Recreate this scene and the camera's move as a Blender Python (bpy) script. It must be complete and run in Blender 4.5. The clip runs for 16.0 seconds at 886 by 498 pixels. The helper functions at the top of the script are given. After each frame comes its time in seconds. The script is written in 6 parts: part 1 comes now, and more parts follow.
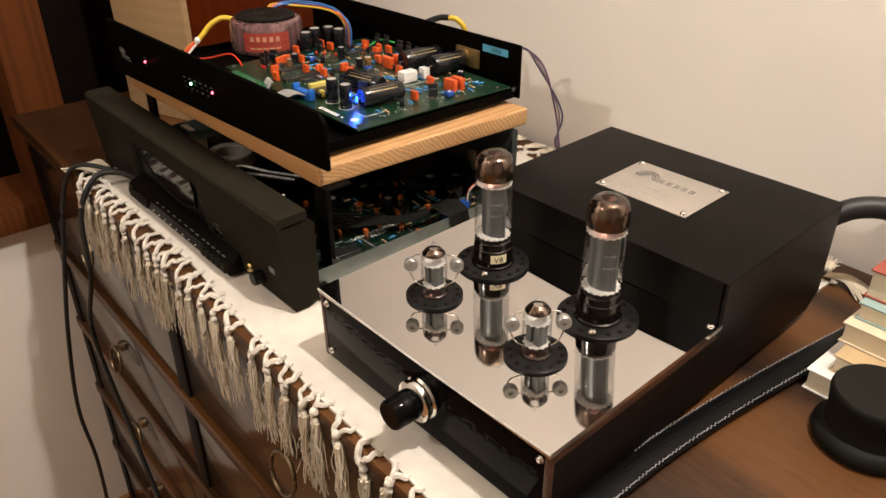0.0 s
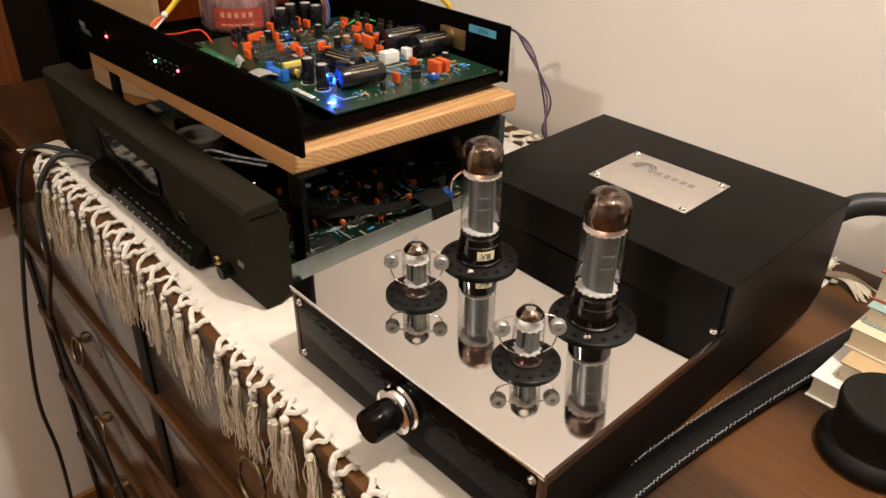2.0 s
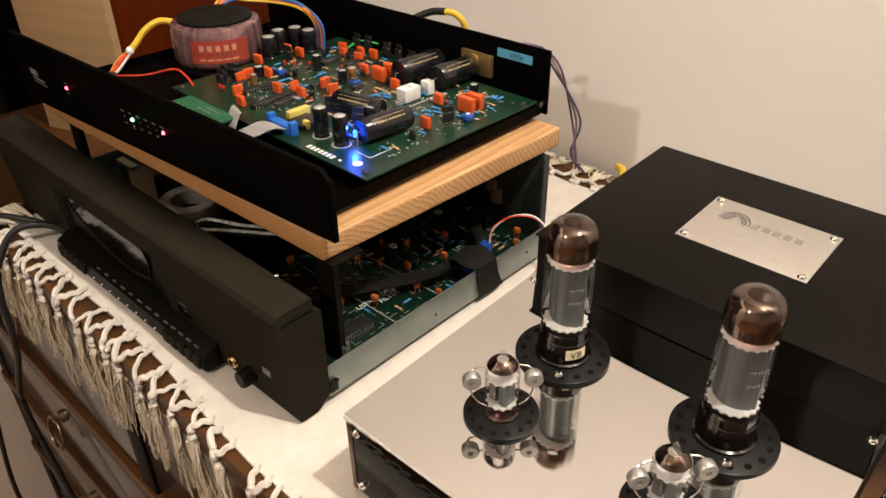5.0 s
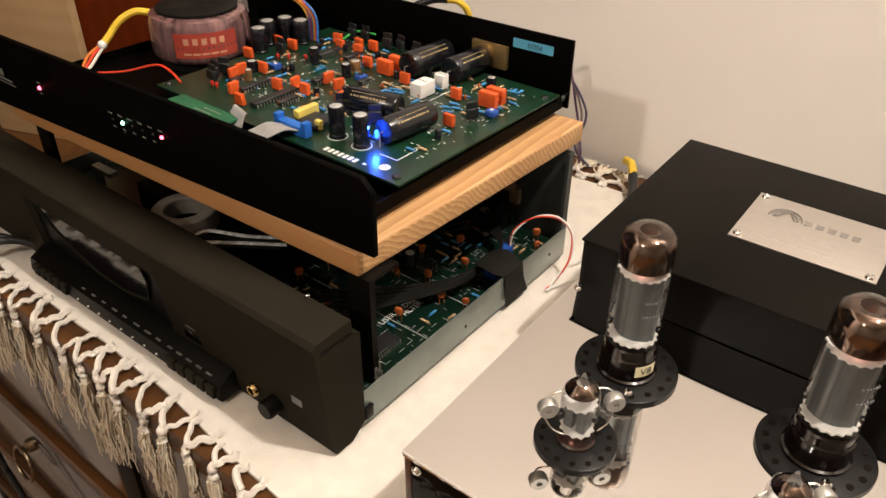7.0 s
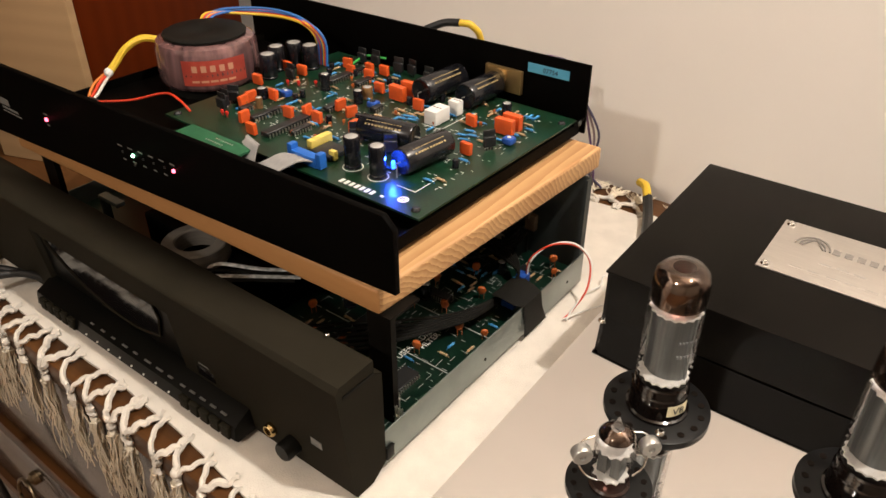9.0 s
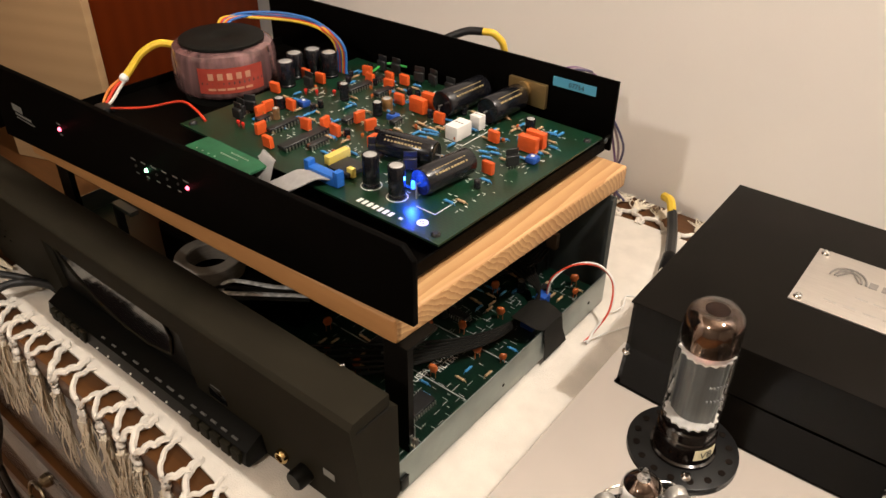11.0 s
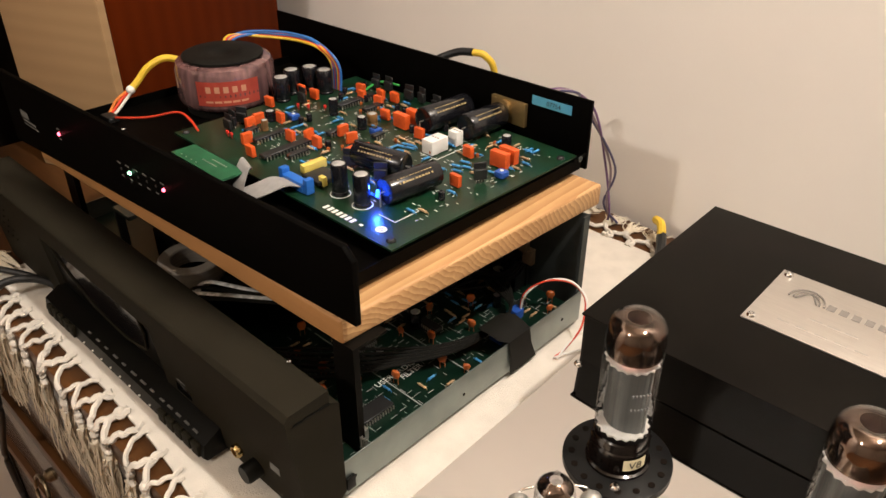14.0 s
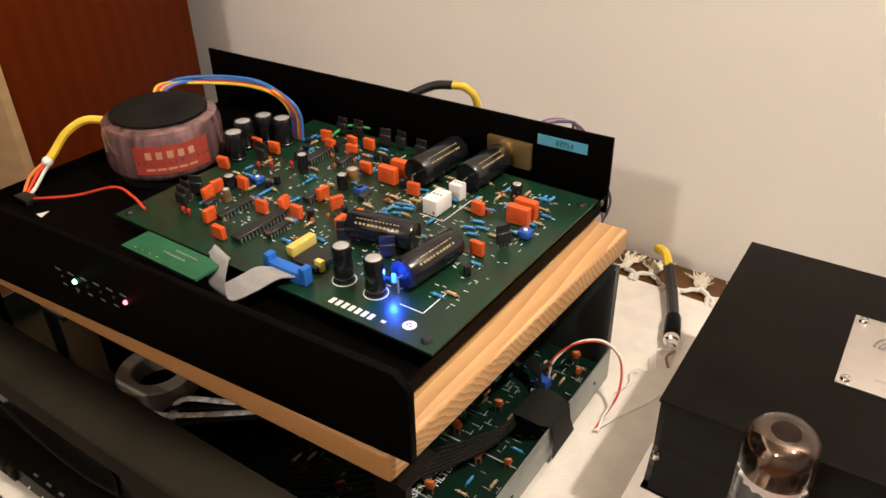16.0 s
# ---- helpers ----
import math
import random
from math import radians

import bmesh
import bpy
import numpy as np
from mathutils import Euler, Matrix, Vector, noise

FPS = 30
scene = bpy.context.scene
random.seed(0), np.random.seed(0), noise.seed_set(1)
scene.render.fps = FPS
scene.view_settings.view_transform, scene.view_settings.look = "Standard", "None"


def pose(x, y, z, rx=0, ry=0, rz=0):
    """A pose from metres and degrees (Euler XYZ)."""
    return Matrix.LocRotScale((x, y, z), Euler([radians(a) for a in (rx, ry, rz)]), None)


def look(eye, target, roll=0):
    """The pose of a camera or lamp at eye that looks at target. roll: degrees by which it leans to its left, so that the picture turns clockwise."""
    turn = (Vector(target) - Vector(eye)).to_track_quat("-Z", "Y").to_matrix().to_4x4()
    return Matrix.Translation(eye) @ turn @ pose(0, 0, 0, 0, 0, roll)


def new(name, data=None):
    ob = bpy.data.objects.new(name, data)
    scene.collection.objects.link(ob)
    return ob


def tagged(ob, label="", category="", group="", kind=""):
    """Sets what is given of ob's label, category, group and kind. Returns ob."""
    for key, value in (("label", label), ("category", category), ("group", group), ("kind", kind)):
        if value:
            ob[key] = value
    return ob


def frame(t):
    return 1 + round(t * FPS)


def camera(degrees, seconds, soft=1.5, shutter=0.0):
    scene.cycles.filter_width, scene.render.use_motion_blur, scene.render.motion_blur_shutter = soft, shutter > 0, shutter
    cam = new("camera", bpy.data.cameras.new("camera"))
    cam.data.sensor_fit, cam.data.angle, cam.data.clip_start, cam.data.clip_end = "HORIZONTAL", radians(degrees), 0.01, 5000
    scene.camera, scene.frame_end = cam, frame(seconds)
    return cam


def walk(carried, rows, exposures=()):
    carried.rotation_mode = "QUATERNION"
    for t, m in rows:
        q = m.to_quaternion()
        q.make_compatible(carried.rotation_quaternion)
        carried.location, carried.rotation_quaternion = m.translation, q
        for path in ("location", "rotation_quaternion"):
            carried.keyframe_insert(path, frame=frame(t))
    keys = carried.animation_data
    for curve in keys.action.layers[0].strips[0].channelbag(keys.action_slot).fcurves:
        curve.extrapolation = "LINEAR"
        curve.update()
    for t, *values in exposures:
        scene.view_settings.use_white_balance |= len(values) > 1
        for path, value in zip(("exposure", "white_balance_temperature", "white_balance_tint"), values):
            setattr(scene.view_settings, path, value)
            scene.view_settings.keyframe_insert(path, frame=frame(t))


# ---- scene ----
cam = camera(60.3, 16.0)
PATH = [
    (0, (0.089, 0.033, 1.267), (-1.23, 1.158, 0.27), -0.0),
    (0.5, (0.085, 0.042, 1.262), (-1.239, 1.151, 0.253), -0.1),
    (1, (0.084, 0.044, 1.256), (-1.22, 1.172, 0.242), 1.2),
    (1.5, (0.069, 0.051, 1.251), (-1.195, 1.187, 0.197), 1.7),
    (2, (0.052, 0.059, 1.251), (-1.213, 1.215, 0.219), 1.6),
    (2.5, (0.023, 0.069, 1.248), (-1.209, 1.217, 0.17), 1.4),
    (3, (-0.012, 0.083, 1.249), (-1.204, 1.263, 0.16), 0.2),
    (3.5, (-0.034, 0.089, 1.25), (-1.223, 1.278, 0.168), -0.6),
    (4, (-0.048, 0.096, 1.251), (-1.229, 1.281, 0.156), -0.8),
    (4.5, (-0.073, 0.104, 1.257), (-1.237, 1.297, 0.152), -0.6),
    (5, (-0.105, 0.099, 1.264), (-1.266, 1.309, 0.174), -0.5),
    (5.2, (-0.119, 0.095, 1.265), (-1.262, 1.314, 0.166), -0.7),
    (7.5, (-0.196, 0.087, 1.249), (-1.219, 1.403, 0.143), 1.0),
    (8, (-0.199, 0.093, 1.249), (-1.225, 1.42, 0.161), 0.8),
    (8.5, (-0.202, 0.09, 1.249), (-1.227, 1.428, 0.172), 0.4),
    (8.7, (-0.207, 0.091, 1.252), (-1.236, 1.421, 0.17), 0.3),
    (11, (-0.235, 0.112, 1.268), (-1.286, 1.395, 0.15), 0.7),
    (11.5, (-0.228, 0.12, 1.274), (-1.308, 1.384, 0.162), 0.9),
    (12, (-0.215, 0.121, 1.273), (-1.327, 1.369, 0.175), 0.5),
    (12.5, (-0.202, 0.126, 1.266), (-1.339, 1.345, 0.16), 1.4),
    (13, (-0.184, 0.137, 1.259), (-1.336, 1.322, 0.133), 1.5),
    (13.5, (-0.176, 0.143, 1.266), (-1.36, 1.308, 0.152), 0.7),
    (14, (-0.174, 0.14, 1.263), (-1.355, 1.364, 0.211), 0.2),
    (14.5, (-0.198, 0.141, 1.267), (-1.334, 1.431, 0.244), -0.8),
    (15, (-0.24, 0.155, 1.262), (-1.313, 1.478, 0.214), -0.7),
    (15.5, (-0.272, 0.164, 1.264), (-1.299, 1.511, 0.2), -1.3),
    (16, (-0.303, 0.169, 1.264), (-1.288, 1.547, 0.201), -1.2),
]
walk(cam, [(t, look(eye, target, roll)) for t, eye, target, roll in PATH])

# ---- light ----
world = bpy.data.worlds.new("room_world")
scene.world = world
world.use_nodes = True
world.node_tree.nodes["Background"].inputs[0].default_value = (0.9, 0.75, 0.6, 1)
world.node_tree.nodes["Background"].inputs[1].default_value = 0.01


def lamp(name, at, watts, radius, colour):
    data = bpy.data.lights.new(name, "POINT")
    data.energy, data.shadow_soft_size, data.color = watts, radius, colour
    ob = new(name, data)
    ob.location = at
    return ob


WARM = (1.0, 0.922, 0.84)
lamp("ceiling_lamp_over_dresser", (0.20, 0.475, 2.3), 78, 0.03, WARM)
lamp("board_led_glow", (-0.5455, 0.4555, 1.0135), 0.09, 0.0015, (0.02, 0.10, 1.0))
lamp("ceiling_lamp_room", (-0.5, -1.25, 2.25), 50, 0.05, WARM)


# ---- materials ----
def material(name, base, rough=0.5, metal=0.0, vary=0.15, scale=30.0, bump=0.0, bump_scale=200.0, dark=None, stretch=(1, 1, 1), spec=0.5, coat=0.0,
             wear=0.0, emit=None, power=0.0, random_tone=0.0):
    m = bpy.data.materials.new(name)
    m.use_nodes = True
    nt = m.node_tree
    b = nt.nodes["Principled BSDF"]
    b.inputs["Roughness"].default_value = rough
    b.inputs["Metallic"].default_value = metal
    b.inputs["Specular IOR Level"].default_value = spec
    b.inputs["Coat Weight"].default_value = coat
    b.inputs["Coat Roughness"].default_value = 0.05
    tc = nt.nodes.new("ShaderNodeTexCoord")
    mp = nt.nodes.new("ShaderNodeMapping")
    mp.inputs["Scale"].default_value = stretch
    nt.links.new(tc.outputs["Object"], mp.inputs["Vector"])
    n1 = nt.nodes.new("ShaderNodeTexNoise")
    n1.inputs["Scale"].default_value, n1.inputs["Detail"].default_value = scale, 6
    nt.links.new(mp.outputs[0], n1.inputs["Vector"])
    ramp = nt.nodes.new("ShaderNodeValToRGB")
    lo = dark or tuple(c * (1 - vary) for c in base)
    hi = base if dark else tuple(min(1, c * (1 + vary)) for c in base)
    ramp.color_ramp.elements[0].position, ramp.color_ramp.elements[0].color = 0.3, (*lo, 1)
    ramp.color_ramp.elements[1].position, ramp.color_ramp.elements[1].color = 0.7, (*hi, 1)
    nt.links.new(n1.outputs["Fac"], ramp.inputs[0])
    col = ramp.outputs[0]
    if random_tone:
        info = nt.nodes.new("ShaderNodeObjectInfo")
        hsv = nt.nodes.new("ShaderNodeHueSaturation")
        mr = nt.nodes.new("ShaderNodeMapRange")
        mr.inputs["To Min"].default_value, mr.inputs["To Max"].default_value = 1 - random_tone, 1 + random_tone
        nt.links.new(info.outputs["Random"], mr.inputs["Value"])
        nt.links.new(mr.outputs[0], hsv.inputs["Value"])
        nt.links.new(col, hsv.inputs["Color"])
        col = hsv.outputs[0]
    nt.links.new(col, b.inputs["Base Color"])
    if wear:
        n2 = nt.nodes.new("ShaderNodeTexNoise")
        n2.inputs["Scale"].default_value, n2.inputs["Detail"].default_value = scale * 0.35, 8
        nt.links.new(mp.outputs[0], n2.inputs["Vector"])
        mr = nt.nodes.new("ShaderNodeMapRange")
        mr.inputs["From Min"].default_value, mr.inputs["From Max"].default_value = 0.3, 0.7
        mr.inputs["To Min"].default_value, mr.inputs["To Max"].default_value = max(0.02, rough - wear), min(1, rough + wear)
        nt.links.new(n2.outputs["Fac"], mr.inputs["Value"])
        nt.links.new(mr.outputs[0], b.inputs["Roughness"])
    if bump:
        n3 = nt.nodes.new("ShaderNodeTexNoise")
        n3.inputs["Scale"].default_value, n3.inputs["Detail"].default_value = bump_scale, 3
        nt.links.new(mp.outputs[0], n3.inputs["Vector"])
        bp = nt.nodes.new("ShaderNodeBump")
        bp.inputs["Strength"].default_value, bp.inputs["Distance"].default_value = bump, 0.001
        nt.links.new(n3.outputs["Fac"], bp.inputs["Height"])
        nt.links.new(bp.outputs[0], b.inputs["Normal"])
    if emit:
        b.inputs["Emission Color"].default_value = (*emit, 1)
        b.inputs["Emission Strength"].default_value = power
    return m


def wood(name, light, dark, rough=0.4, axis=0, rings=60.0, coat=0.0, fine=1.0, centre=(0, 0, 0), distort=2.0, wear=0.1):
    """Growth rings round an axis, with fine fibre along it."""
    m = bpy.data.materials.new(name)
    m.use_nodes = True
    nt = m.node_tree
    b = nt.nodes["Principled BSDF"]
    b.inputs["Coat Weight"].default_value, b.inputs["Coat Roughness"].default_value = coat, 0.08
    tc = nt.nodes.new("ShaderNodeTexCoord")
    mp = nt.nodes.new("ShaderNodeMapping")
    sc = [1.0, 1.0, 1.0]
    sc[axis] = 0.12
    mp.inputs["Scale"].default_value = sc
    mp.inputs["Location"].default_value = centre
    nt.links.new(tc.outputs["Object"], mp.inputs["Vector"])
    wv = nt.nodes.new("ShaderNodeTexWave")
    wv.wave_type, wv.rings_direction = "RINGS", "XYZ"[axis]
    wv.inputs["Scale"].default_value, wv.inputs["Distortion"].default_value = rings, distort
    wv.inputs["Detail"].default_value, wv.inputs["Detail Scale"].default_value = 3, 0.6
    nt.links.new(mp.outputs[0], wv.inputs["Vector"])
    fb = nt.nodes.new("ShaderNodeTexNoise")
    fb.inputs["Scale"].default_value, fb.inputs["Detail"].default_value = 260 * fine, 5
    nt.links.new(mp.outputs[0], fb.inputs["Vector"])
    big = nt.nodes.new("ShaderNodeTexNoise")
    big.inputs["Scale"].default_value, big.inputs["Detail"].default_value = 9, 4
    nt.links.new(mp.outputs[0], big.inputs["Vector"])
    mix = nt.nodes.new("ShaderNodeMath")
    mix.operation = "MULTIPLY_ADD"
    mix.inputs[1].default_value = 0.35
    nt.links.new(fb.outputs["Fac"], mix.inputs[0])
    mul = nt.nodes.new("ShaderNodeMath")
    mul.operation = "MULTIPLY_ADD"
    mul.inputs[1].default_value = 0.5
    nt.links.new(wv.outputs["Fac"], mul.inputs[0])
    sub = nt.nodes.new("ShaderNodeMath")
    sub.operation = "MULTIPLY_ADD"
    sub.inputs[1].default_value, sub.inputs[2].default_value = 0.7, -0.28
    nt.links.new(big.outputs["Fac"], sub.inputs[0])
    nt.links.new(sub.outputs[0], mul.inputs[2])
    nt.links.new(mul.outputs[0], mix.inputs[2])
    ramp = nt.nodes.new("ShaderNodeValToRGB")
    ramp.color_ramp.elements[0].position, ramp.color_ramp.elements[0].color = 0.2, (*light, 1)
    ramp.color_ramp.elements[1].position, ramp.color_ramp.elements[1].color = 0.85, (*dark, 1)
    nt.links.new(mix.outputs[0], ramp.inputs[0])
    nt.links.new(ramp.outputs[0], b.inputs["Base Color"])
    mr = nt.nodes.new("ShaderNodeMapRange")
    mr.inputs["To Min"].default_value, mr.inputs["To Max"].default_value = max(0.03, rough - wear), rough + wear
    nt.links.new(big.outputs["Fac"], mr.inputs["Value"])
    nt.links.new(mr.outputs[0], b.inputs["Roughness"])
    bp = nt.nodes.new("ShaderNodeBump")
    bp.inputs["Strength"].default_value, bp.inputs["Distance"].default_value = 0.25, 0.0005
    nt.links.new(mix.outputs[0], bp.inputs["Height"])
    nt.links.new(bp.outputs[0], b.inputs["Normal"])
    return m


def thin_glass(name, tint=(1, 1, 1), gloss=1.0):
    """A thin wall of glass: clear, with a sheen that grows towards its rim."""
    m = bpy.data.materials.new(name)
    m.use_nodes = True
    nt = m.node_tree
    nt.nodes.remove(nt.nodes["Principled BSDF"])
    tr = nt.nodes.new("ShaderNodeBsdfTransparent")
    tr.inputs[0].default_value = (*tint, 1)
    gl = nt.nodes.new("ShaderNodeBsdfGlossy")
    gl.inputs["Roughness"].default_value = 0.03
    fr = nt.nodes.new("ShaderNodeFresnel")
    fr.inputs["IOR"].default_value = 1.5
    mu = nt.nodes.new("ShaderNodeMath")
    mu.operation, mu.use_clamp = "MULTIPLY", True
    mu.inputs[1].default_value = gloss
    mx = nt.nodes.new("ShaderNodeMixShader")
    nt.links.new(fr.outputs[0], mu.inputs[0])
    nt.links.new(mu.outputs[0], mx.inputs[0])
    nt.links.new(tr.outputs[0], mx.inputs[1])
    nt.links.new(gl.outputs[0], mx.inputs[2])
    nt.links.new(mx.outputs[0], nt.nodes["Material Output"].inputs["Surface"])
    return m


M = {
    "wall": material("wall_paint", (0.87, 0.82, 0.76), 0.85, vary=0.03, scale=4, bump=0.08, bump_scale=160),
    # tones of the unseen ceiling and walls, chosen to limit bounced light
    "ceiling": material("bounce_tone_ceiling", (0.34, 0.28, 0.22), 0.9, vary=0.03, scale=3),
    "unseen_wall": material("bounce_tone_wall", (0.36, 0.325, 0.28), 0.85, vary=0.06, scale=3, bump=0.08, bump_scale=160),
    "floor": wood("floor_wood", (0.36, 0.18, 0.07), (0.2, 0.09, 0.03), 0.35, axis=1, rings=14),
    "trim": wood("trim_wood", (0.42, 0.2, 0.06), (0.25, 0.1, 0.03), 0.35, axis=1, rings=40),
    "frame_wood": wood("frame_wood", (0.115, 0.034, 0.007), (0.075, 0.021, 0.0045), 0.6, axis=2, rings=30),
    "dresser": wood("dresser_wood", (0.115, 0.046, 0.013), (0.008, 0.0038, 0.0022), 0.42, axis=0, rings=9, distort=9),
    "drawer": wood("drawer_wood", (0.033, 0.019, 0.0135), (0.019, 0.0108, 0.0078), 0.2, axis=0, rings=18, coat=0.4, distort=5),
    # near-black wood; also stands in for shade in holes and the opening
    "dark_edge": material("dark_wood_and_shade", (0.007, 0.0045, 0.003), 0.5, spec=0.06, scale=40),
    "pine": wood("pine", (0.64, 0.40, 0.185), (0.33, 0.145, 0.05), 0.5, axis=0, rings=75, distort=8.0, fine=1.2, centre=(0, 0.20, 0.20)),
    "pine_top": wood("pine_top", (0.64, 0.40, 0.185), (0.42, 0.21, 0.08), 0.5, axis=1, rings=42, distort=9.0, fine=1.0, centre=(0, 0, 0.05)),
    # plain long grain; its darker tone also carries the front's shade
    "pine_side_shaded": wood("pine_side_shaded", (0.50, 0.255, 0.095), (0.38, 0.175, 0.06), 0.5, axis=0, rings=5, distort=4),
    "maple": wood("maple", (0.40, 0.26, 0.135), (0.36, 0.23, 0.118), 0.45, axis=0, rings=16, distort=4),
    "mahogany": wood("mahogany", (0.088, 0.0135, 0.0018), (0.074, 0.0108, 0.0014), 0.35, axis=2, rings=12),
    "walnut": wood("walnut_side", (0.007, 0.0042, 0.003), (0.004, 0.0027, 0.002), 0.35, axis=1, rings=50),
    "cloth": material("cotton_cloth", (0.67, 0.62, 0.545), 0.95, vary=0.06, scale=60, bump=0.5, bump_scale=900),
    "thread": material("cotton_thread", (0.64, 0.57, 0.45), 0.95, vary=0.12, scale=300, random_tone=0.1),
    "steel": material("polished_steel", (0.68, 0.655, 0.625), 0.03, 1.0, vary=0.02, scale=12, wear=0.02),
    "chrome": material("chrome", (0.85, 0.84, 0.82), 0.08, 1.0, vary=0.03, scale=60),
    "gloss_black": material("gloss_black", (0.003, 0.0027, 0.0027), 0.08, vary=0.2, scale=40, spec=0.08),
    "satin_black": material("satin_black_paint", (0.0068, 0.0057, 0.0045), 0.36, spec=0.045, vary=0.2, scale=25, bump=0.15, bump_scale=2500, wear=0.06),
    "rack_black": material("rack_black_paint", (0.0016, 0.0013, 0.0010), 0.5, spec=0.03, vary=0.25, scale=30, bump=0.2, bump_scale=3000, wear=0.06),
    "charcoal": material("charcoal_plastic", (0.0195, 0.0170, 0.0118), 0.55, spec=0.015, vary=0.12, scale=20, bump=0.2, bump_scale=2600, wear=0.05),
    "charcoal_dark": material("dark_recess_plastic", (0.0042, 0.004, 0.0032), 0.4, spec=0.12, vary=0.15, scale=30),
    "display": material("display_window", (0.006, 0.005, 0.005), 0.10, spec=0.22, vary=0.1, scale=20),
    "zinc": material("zinc_sheet", (0.25, 0.285, 0.27), 0.38, 0.75, vary=0.12, scale=35, wear=0.1),
    "dark_steel": material("dark_steel_and_shade", (0.075, 0.085, 0.083), 0.45, 0.6, vary=0.2, scale=25, wear=0.1),
    "old_brass": material("old_brass", (0.20, 0.15, 0.09), 0.35, 0.9, vary=0.2, scale=80),
    "rubber": material("rubber", (0.0075, 0.007, 0.0055), 0.6, spec=0.14, vary=0.2, scale=60),
    "white_plastic": material("white_plastic", (0.78, 0.76, 0.72), 0.4, vary=0.05, scale=60),
}


for key in ("pine", "pine_top"):
    for node in M[key].node_tree.nodes:
        if node.type == "TEX_WAVE":
            node.wave_profile = "SAW"
        if node.type == "BUMP":
            node.inputs["Strength"].default_value = 0.08
for key, level in (("dresser", 0.28), ("drawer", 0.4), ("walnut", 0.15), ("frame_wood", 0.2), ("mahogany", 0.03), ("maple", 0.2)):
    M[key].node_tree.nodes["Principled BSDF"].inputs["Specular IOR Level"].default_value = level


# ---- building helpers ----
def box(bm, x0, x1, y0, y1, z0, z1, bevel=0.0, seg=2):
    vs = [bm.verts.new((x, y, z)) for x in (x0, x1) for y in (y0, y1) for z in (z0, z1)]
    fs = [bm.faces.new([vs[i] for i in q]) for q in ((0, 1, 3, 2), (4, 6, 7, 5), (0, 4, 5, 1), (2, 3, 7, 6), (0, 2, 6, 4), (1, 5, 7, 3))]
    if bevel:
        es = {e for f in fs for e in f.edges}
        bmesh.ops.bevel(bm, geom=list(es), offset=bevel, segments=seg, profile=0.6, affect="EDGES")
    return bm


def prism(bm, outline, axis, a, b, bevel=0.0):
    """An outline of 2D points pushed along an axis from a to b."""
    def at(p, q):
        u, v = p
        return {0: (q, u, v), 1: (u, q, v), 2: (u, v, q)}[axis]
    lo = [bm.verts.new(at(p, a)) for p in outline]
    hi = [bm.verts.new(at(p, b)) for p in outline]
    n = len(outline)
    fs = [bm.faces.new(lo), bm.faces.new(hi[::-1])]
    fs += [bm.faces.new((lo[i], hi[i], hi[(i + 1) % n], lo[(i + 1) % n])) for i in range(n)]
    bmesh.ops.recalc_face_normals(bm, faces=fs)
    if bevel:
        es = {e for f in fs[:2] for e in f.edges}
        bmesh.ops.bevel(bm, geom=list(es), offset=bevel, segments=2, profile=0.6, affect="EDGES")
    return bm


def lathe(bm, profile, seg=32, m=None, closed=False):
    """Turns (radius, height) points round z; m places it."""
    rings = []
    for r, z in profile:
        if r < 1e-6:
            rings.append([bm.verts.new((0, 0, z))])
        else:
            rings.append([bm.verts.new((r * math.cos(2 * math.pi * i / seg), r * math.sin(2 * math.pi * i / seg), z)) for i in range(seg)])
    made = [v for ring in rings for v in ring]
    pairs = list(zip(rings, rings[1:])) + ([(rings[-1], rings[0])] if closed else [])
    for a, b in pairs:
        for i in range(seg):
            j = (i + 1) % seg
            q = [a[i % len(a)], a[j % len(a)], b[j % len(b)], b[i % len(b)]]
            q = [v for k, v in enumerate(q) if v not in q[:k]]
            if len(q) > 2:
                bm.faces.new(q)
    if m is not None:
        bmesh.ops.transform(bm, matrix=m, verts=made)
    return bm


def smooth_path(points, steps=6):
    """Points on a smooth line through the given ones."""
    p = [Vector(q) for q in points]
    p = [p[0] * 2 - p[1]] + p + [p[-1] * 2 - p[-2]]
    out = []
    for i in range(1, len(p) - 2):
        for k in range(steps):
            t = k / steps
            a, b, c, d = p[i - 1], p[i], p[i + 1], p[i + 2]
            out.append(0.5 * (2 * b + (c - a) * t + (2 * a - 5 * b + 4 * c - d) * t * t + (3 * b - a - 3 * c + d) * t ** 3))
    return out + [p[-2]]


def tube(bm, pts, r, seg=8, taper=1.0, flat=1.0):
    """A round cord along points; flat squeezes its height."""
    pts = [Vector(q) for q in pts]
    rings = []
    up = Vector((0, 0, 1))
    for i, p in enumerate(pts):
        d = (pts[min(i + 1, len(pts) - 1)] - pts[max(i - 1, 0)]).normalized()
        if abs(d.dot(up)) > 0.95:
            u = d.cross(Vector((0, 1, 0))).normalized()
        else:
            u = d.cross(up).normalized()
        v = u.cross(d).normalized()
        rr = r * (1 + (taper - 1) * i / max(1, len(pts) - 1))
        rings.append([bm.verts.new(p + u * rr * math.cos(2 * math.pi * k / seg) + v * rr * flat * math.sin(2 * math.pi * k / seg)) for k in range(seg)])
    for a, b in zip(rings, rings[1:]):
        for k in range(seg):
            bm.faces.new((a[k], a[(k + 1) % seg], b[(k + 1) % seg], b[k]))
    bm.faces.new(rings[0][::-1])
    bm.faces.new(rings[-1])
    return bm


